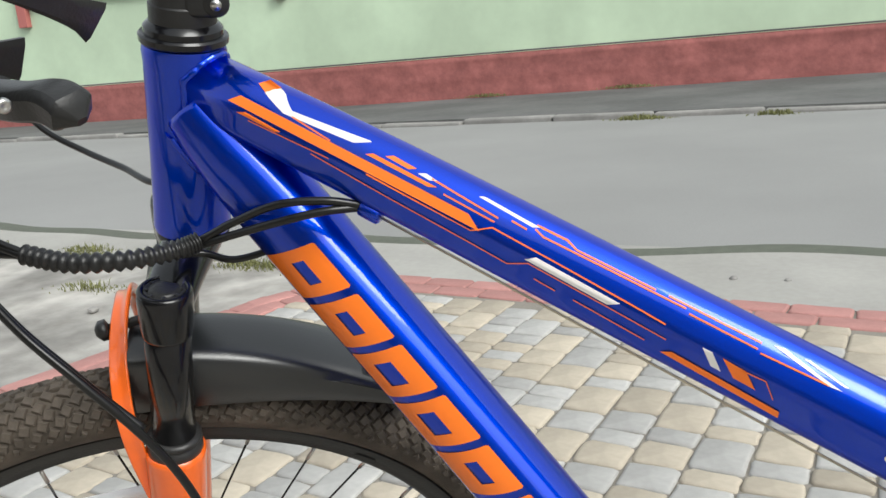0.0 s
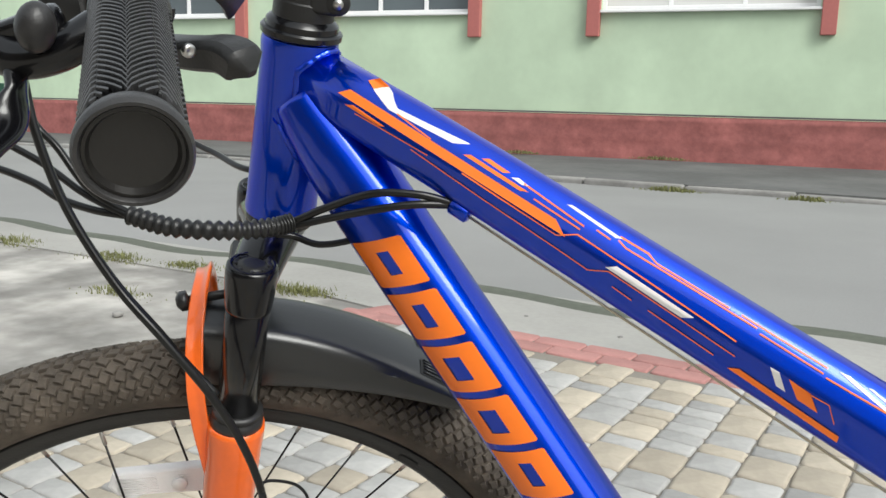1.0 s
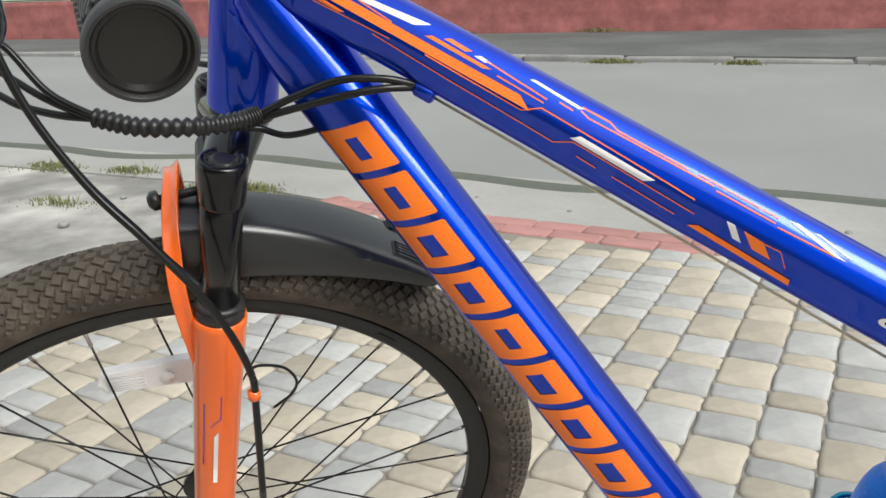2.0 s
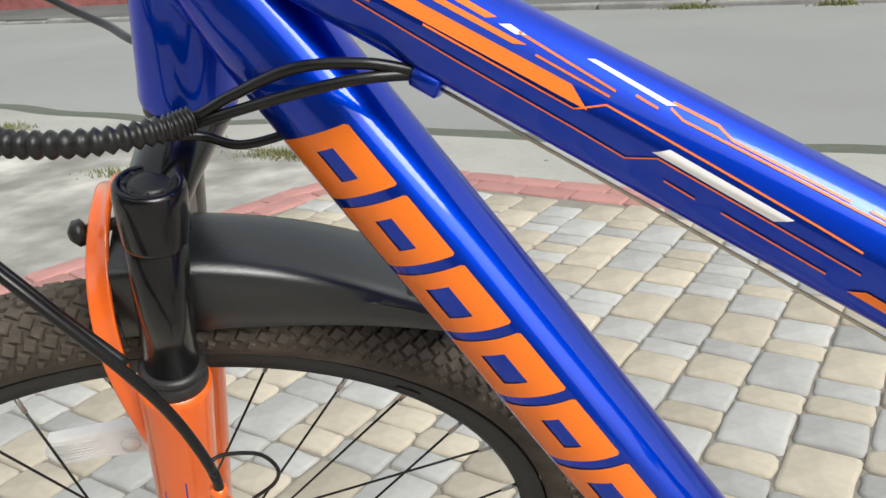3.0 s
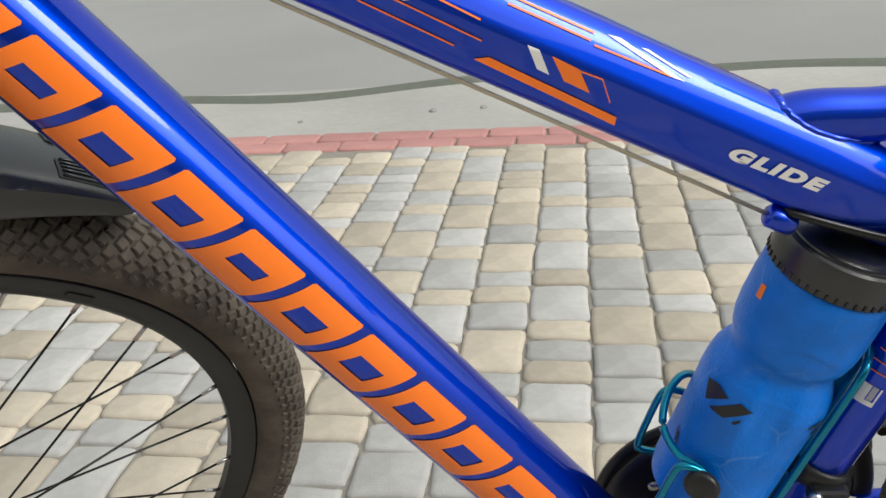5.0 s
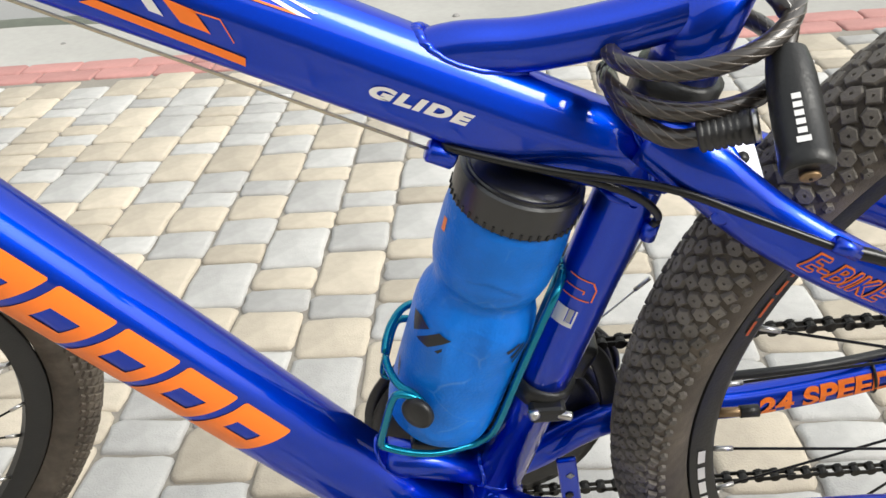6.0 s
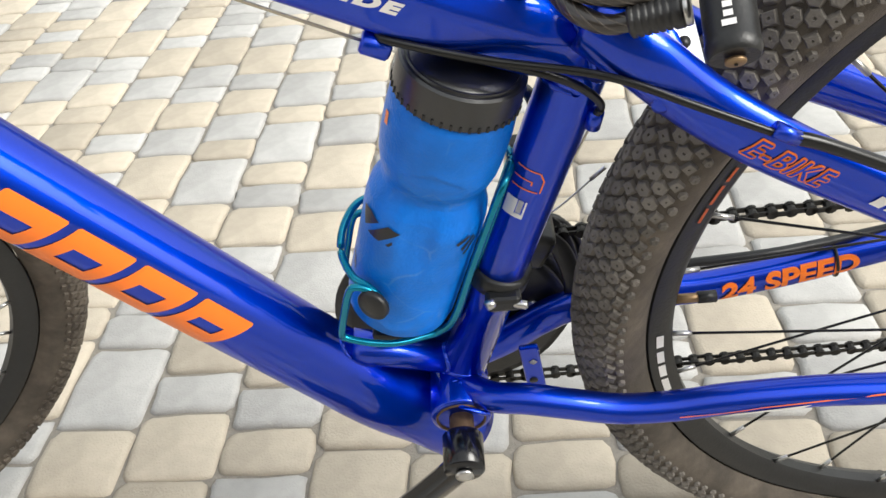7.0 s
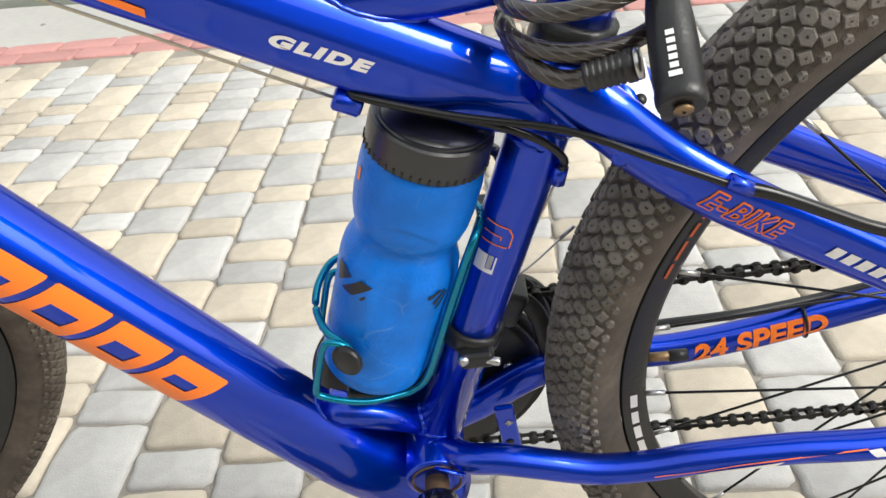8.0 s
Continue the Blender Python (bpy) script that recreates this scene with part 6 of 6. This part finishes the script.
# ---- small stones on the road edge ----
for x, y, s in ((-0.05, 2.29, 0.014), (0.12, 2.30, 0.012), (-0.5, 2.24, 0.010), (0.42, 2.26, 0.012), (-0.9, 2.33, 0.009), (-2.2, 1.5, 0.02), (-2.45, 1.1, 0.016), (-2.3, 1.9, 0.014)):
    bm = bmesh.new()
    bmesh.ops.create_icosphere(bm, subdivisions=2, radius=s)
    for v in bm.verts:
        v.co *= 1 + 0.35 * noise.noise(v.co * 60 + Vector((x, y, 0)))
        v.co.z *= 0.6
    bmesh.ops.translate(bm, verts=bm.verts, vec=(x, y, s * 0.4 - 0.01))
    tagged(part("pebble", bm, KERB, smooth=False), "small grey pebble lying on the dusty road edge", "pebble", "pebbles")

# ---- paving stones ----
paving = new("pavement_stones")
tagged(paving, "grey and tan tumbled paving stones in staggered rows", "paving", kind="structure")
TURN = radians(-3.59)
PITCH = 0.1112
STONES = {}


def stone_mesh(length, width, mat, seed):
    key = (round(length, 4), round(width, 4), mat.name, seed)
    if key in STONES:
        return STONES[key]
    rng = random.Random(str(key))
    bm = bmesh.new()
    rings = []
    for inset, z, cut in ((0.0, -0.024, 0.009), (0.0004, -0.0050, 0.010), (0.0032, -0.0012, 0.012), (0.0095, 0.0, 0.014)):
        x, y = length / 2 - inset, width / 2 - inset
        cut = min(cut, 0.42 * min(x, y) * 2)
        ring = []
        for sx, sy, first in ((1, 1, 0), (-1, 1, 1), (-1, -1, 0), (1, -1, 1)):
            pair = [(sx * x, sy * (y - cut)), (sx * (x - cut), sy * y)]
            mid = (sx * (x - cut * 0.30), sy * (y - cut * 0.30))
            order = [pair[0], mid, pair[1]]
            ring += order if not first else order[::-1]
            ring.append((0, sy * y) if not first else (sx * x, 0))
        rings.append([bm.verts.new((px, py, z)) for px, py in ring])
    wob = [(rng.uniform(-0.0022, 0.0022), rng.uniform(-0.0022, 0.0022)) for _ in rings[0]]
    for ring in rings:
        for v, (dx, dy) in zip(ring, wob):
            v.co.x += dx
            v.co.y += dy
    for v in rings[-2]:
        v.co.z += rng.uniform(-0.0012, 0.0006)
    m = len(rings[0])
    for a, b in zip(rings, rings[1:]):
        for k in range(m):
            bm.faces.new((a[k], a[(k + 1) % m], b[(k + 1) % m], b[k]))
    bm.faces.new(rings[-1])
    bmesh.ops.recalc_face_normals(bm, faces=bm.faces)
    me = bpy.data.meshes.new("stone")
    bm.to_mesh(me)
    bm.free()
    me.materials.append(mat)
    me.shade_smooth()
    STONES[key] = me
    return me


def inside(x, y):
    if y > 2.053 - 0.061 * x - 0.185:
        return False
    return x > (-1.60 + 0.245 * (y - 1.75) + 0.17) - (0.0 if y < 1.75 else -0.35 * (y - 1.75))


# three lengths of stone; where a course is laid as seen: a, b, c short to long grey, x, y, z short to long tan
LENGTHS = (0.066, 0.098, 0.137)
COURSES = {-7: (1.030, "yaaz"), -6: (0.845, "azbza"), -5: (0.684, "zbyabz"), -4: (0.095, "ycabxycxbyazb"), -3: (0.115, "yaybayaxcxcxbz"),
           -2: (0.119, "xaxacyazbxazbz"), -1: (0.420, "zbxaxcxcxcxbz"), 0: (0.410, "ybabzacxacxb"), 1: (0.720, "ayaybzyz")}
rng = random.Random(21)
placed = []


def lay(col, c, length, tan):
    r0, mid = 0.312 + PITCH * (col + 0.5), c + length / 2
    x = r0 * math.cos(TURN) - mid * math.sin(TURN)
    y = r0 * math.sin(TURN) + mid * math.cos(TURN)
    if inside(x, y) and -1.75 < x < 3.0:
        placed.append((x, y, length, tan, rng.randrange(3), rng.uniform(-1.0, 1.0), rng.uniform(-0.0018, 0.0012)))


for col in range(-22, 34):
    start, course = COURSES.get(col, (0.0 + rng.uniform(0, 0.1), ""))
    c = start
    for letter in course:
        length = LENGTHS["abcxyz".index(letter) % 3]
        lay(col, c, length, letter in "xyz")
        c += length
    while c < 2.2:
        length = LENGTHS[rng.choice((0, 1, 2, 0))]
        lay(col, c, length, rng.random() < 0.52)
        c += length
    c = start
    while c > -2.6:
        length = LENGTHS[rng.choice((0, 1, 2, 0))]
        c -= length
        lay(col, c, length, rng.random() < 0.52)
for x, y, length, tan, seed, turn, dz in placed:
    me = stone_mesh(length - 0.0038, PITCH - 0.0036, PAVER_TAN if tan else PAVER_GREY, seed)
    ob = new("stone", me)
    ob.parent = paving
    ob.matrix_world = pose(x, y, dz, 0, 0, 90 + math.degrees(TURN) + turn)
# red border, two rows of narrow stones


def border_run(p, q, rows=2, width=0.088, length=0.178):
    p, q = Vector((*p, 0)), Vector((*q, 0))
    d = (q - p).normalized()
    nrm = Vector((d.y, -d.x, 0))
    total = (q - p).length
    ang = math.degrees(math.atan2(d.y, d.x))
    for row in range(rows):
        s = -0.09 * row
        while s < total - 0.05:
            m = p + d * (s + length / 2) + nrm * (width * (row + 0.5))
            ob = new("border_stone", stone_mesh(length - 0.004, width - 0.004, PAVER_RED, rng.randrange(3)))
            ob.parent = paving
            ob.matrix_world = pose(m.x, m.y, rng.uniform(-0.001, 0.001), 0, 0, ang + rng.uniform(-0.6, 0.6))
            s += length


border_run((-1.45, 2.140), (3.2, 1.858))
border_run((-3.785, -6.0), (-1.80, 1.08))
border_run((-1.80, 1.10), (-1.655, 1.68))
border_run((-1.655, 1.70), (-1.47, 2.10))
border_run((3.22, 1.857), (5.0, 1.749))

# the same paving carried on over the rest of the yard, in one mesh for each colour
rng = random.Random(34)
verts, faces = {True: [], False: []}, {True: [], False: []}
for col in range(-44, 44):
    r0 = 0.312 + PITCH * (col + 0.5)
    c = -6.2 + rng.uniform(0, 0.1)
    while c < 2.2:
        length = LENGTHS[rng.choice((0, 1, 2, 0))]
        mid = c + length / 2
        x = r0 * math.cos(TURN) - mid * math.sin(TURN)
        y = r0 * math.sin(TURN) + mid * math.cos(TURN)
        c += length
        laid = -22 <= col < 34 and mid > -2.6 and -1.75 < x < 3.0
        if laid or y > 2.053 - 0.061 * x - 0.185 or x < -1.50 + 0.2804 * (y - 1.08) or (y > 0 and x < 0) or x > 4.93 or y < -5.93:
            continue
        tan = rng.random() < 0.52
        m = pose(x, y, -0.003 + rng.uniform(-0.0015, 0.001), 0, 0, 90 + math.degrees(TURN) + rng.uniform(-1.2, 1.2))
        n = len(verts[tan])
        for inset, z in ((0.0, -0.02), (0.0005, -0.003), (0.006, 0.0)):
            a, b = (length - 0.0032) / 2 - inset, (PITCH - 0.0026) / 2 - inset
            for sx, sy in ((1, 1), (-1, 1), (-1, -1), (1, -1)):
                verts[tan].append(tuple(m @ Vector((sx * a, sy * b, z))))
        for k in (0, 4):
            for i in range(4):
                faces[tan].append((n + k + i, n + k + (i + 1) % 4, n + k + 4 + (i + 1) % 4, n + k + 4 + i))
        faces[tan].append((n + 8, n + 9, n + 10, n + 11))
for tan in (True, False):
    me = bpy.data.meshes.new("outer_stones")
    me.from_pydata(verts[tan], [], faces[tan])
    me.materials.append(PAVER_TAN if tan else PAVER_GREY)
    ob = tagged(new("outer_stones", me), "tan paving stones farther out in the yard" if tan else "grey paving stones farther out in the yard", "paving", kind="stuff")
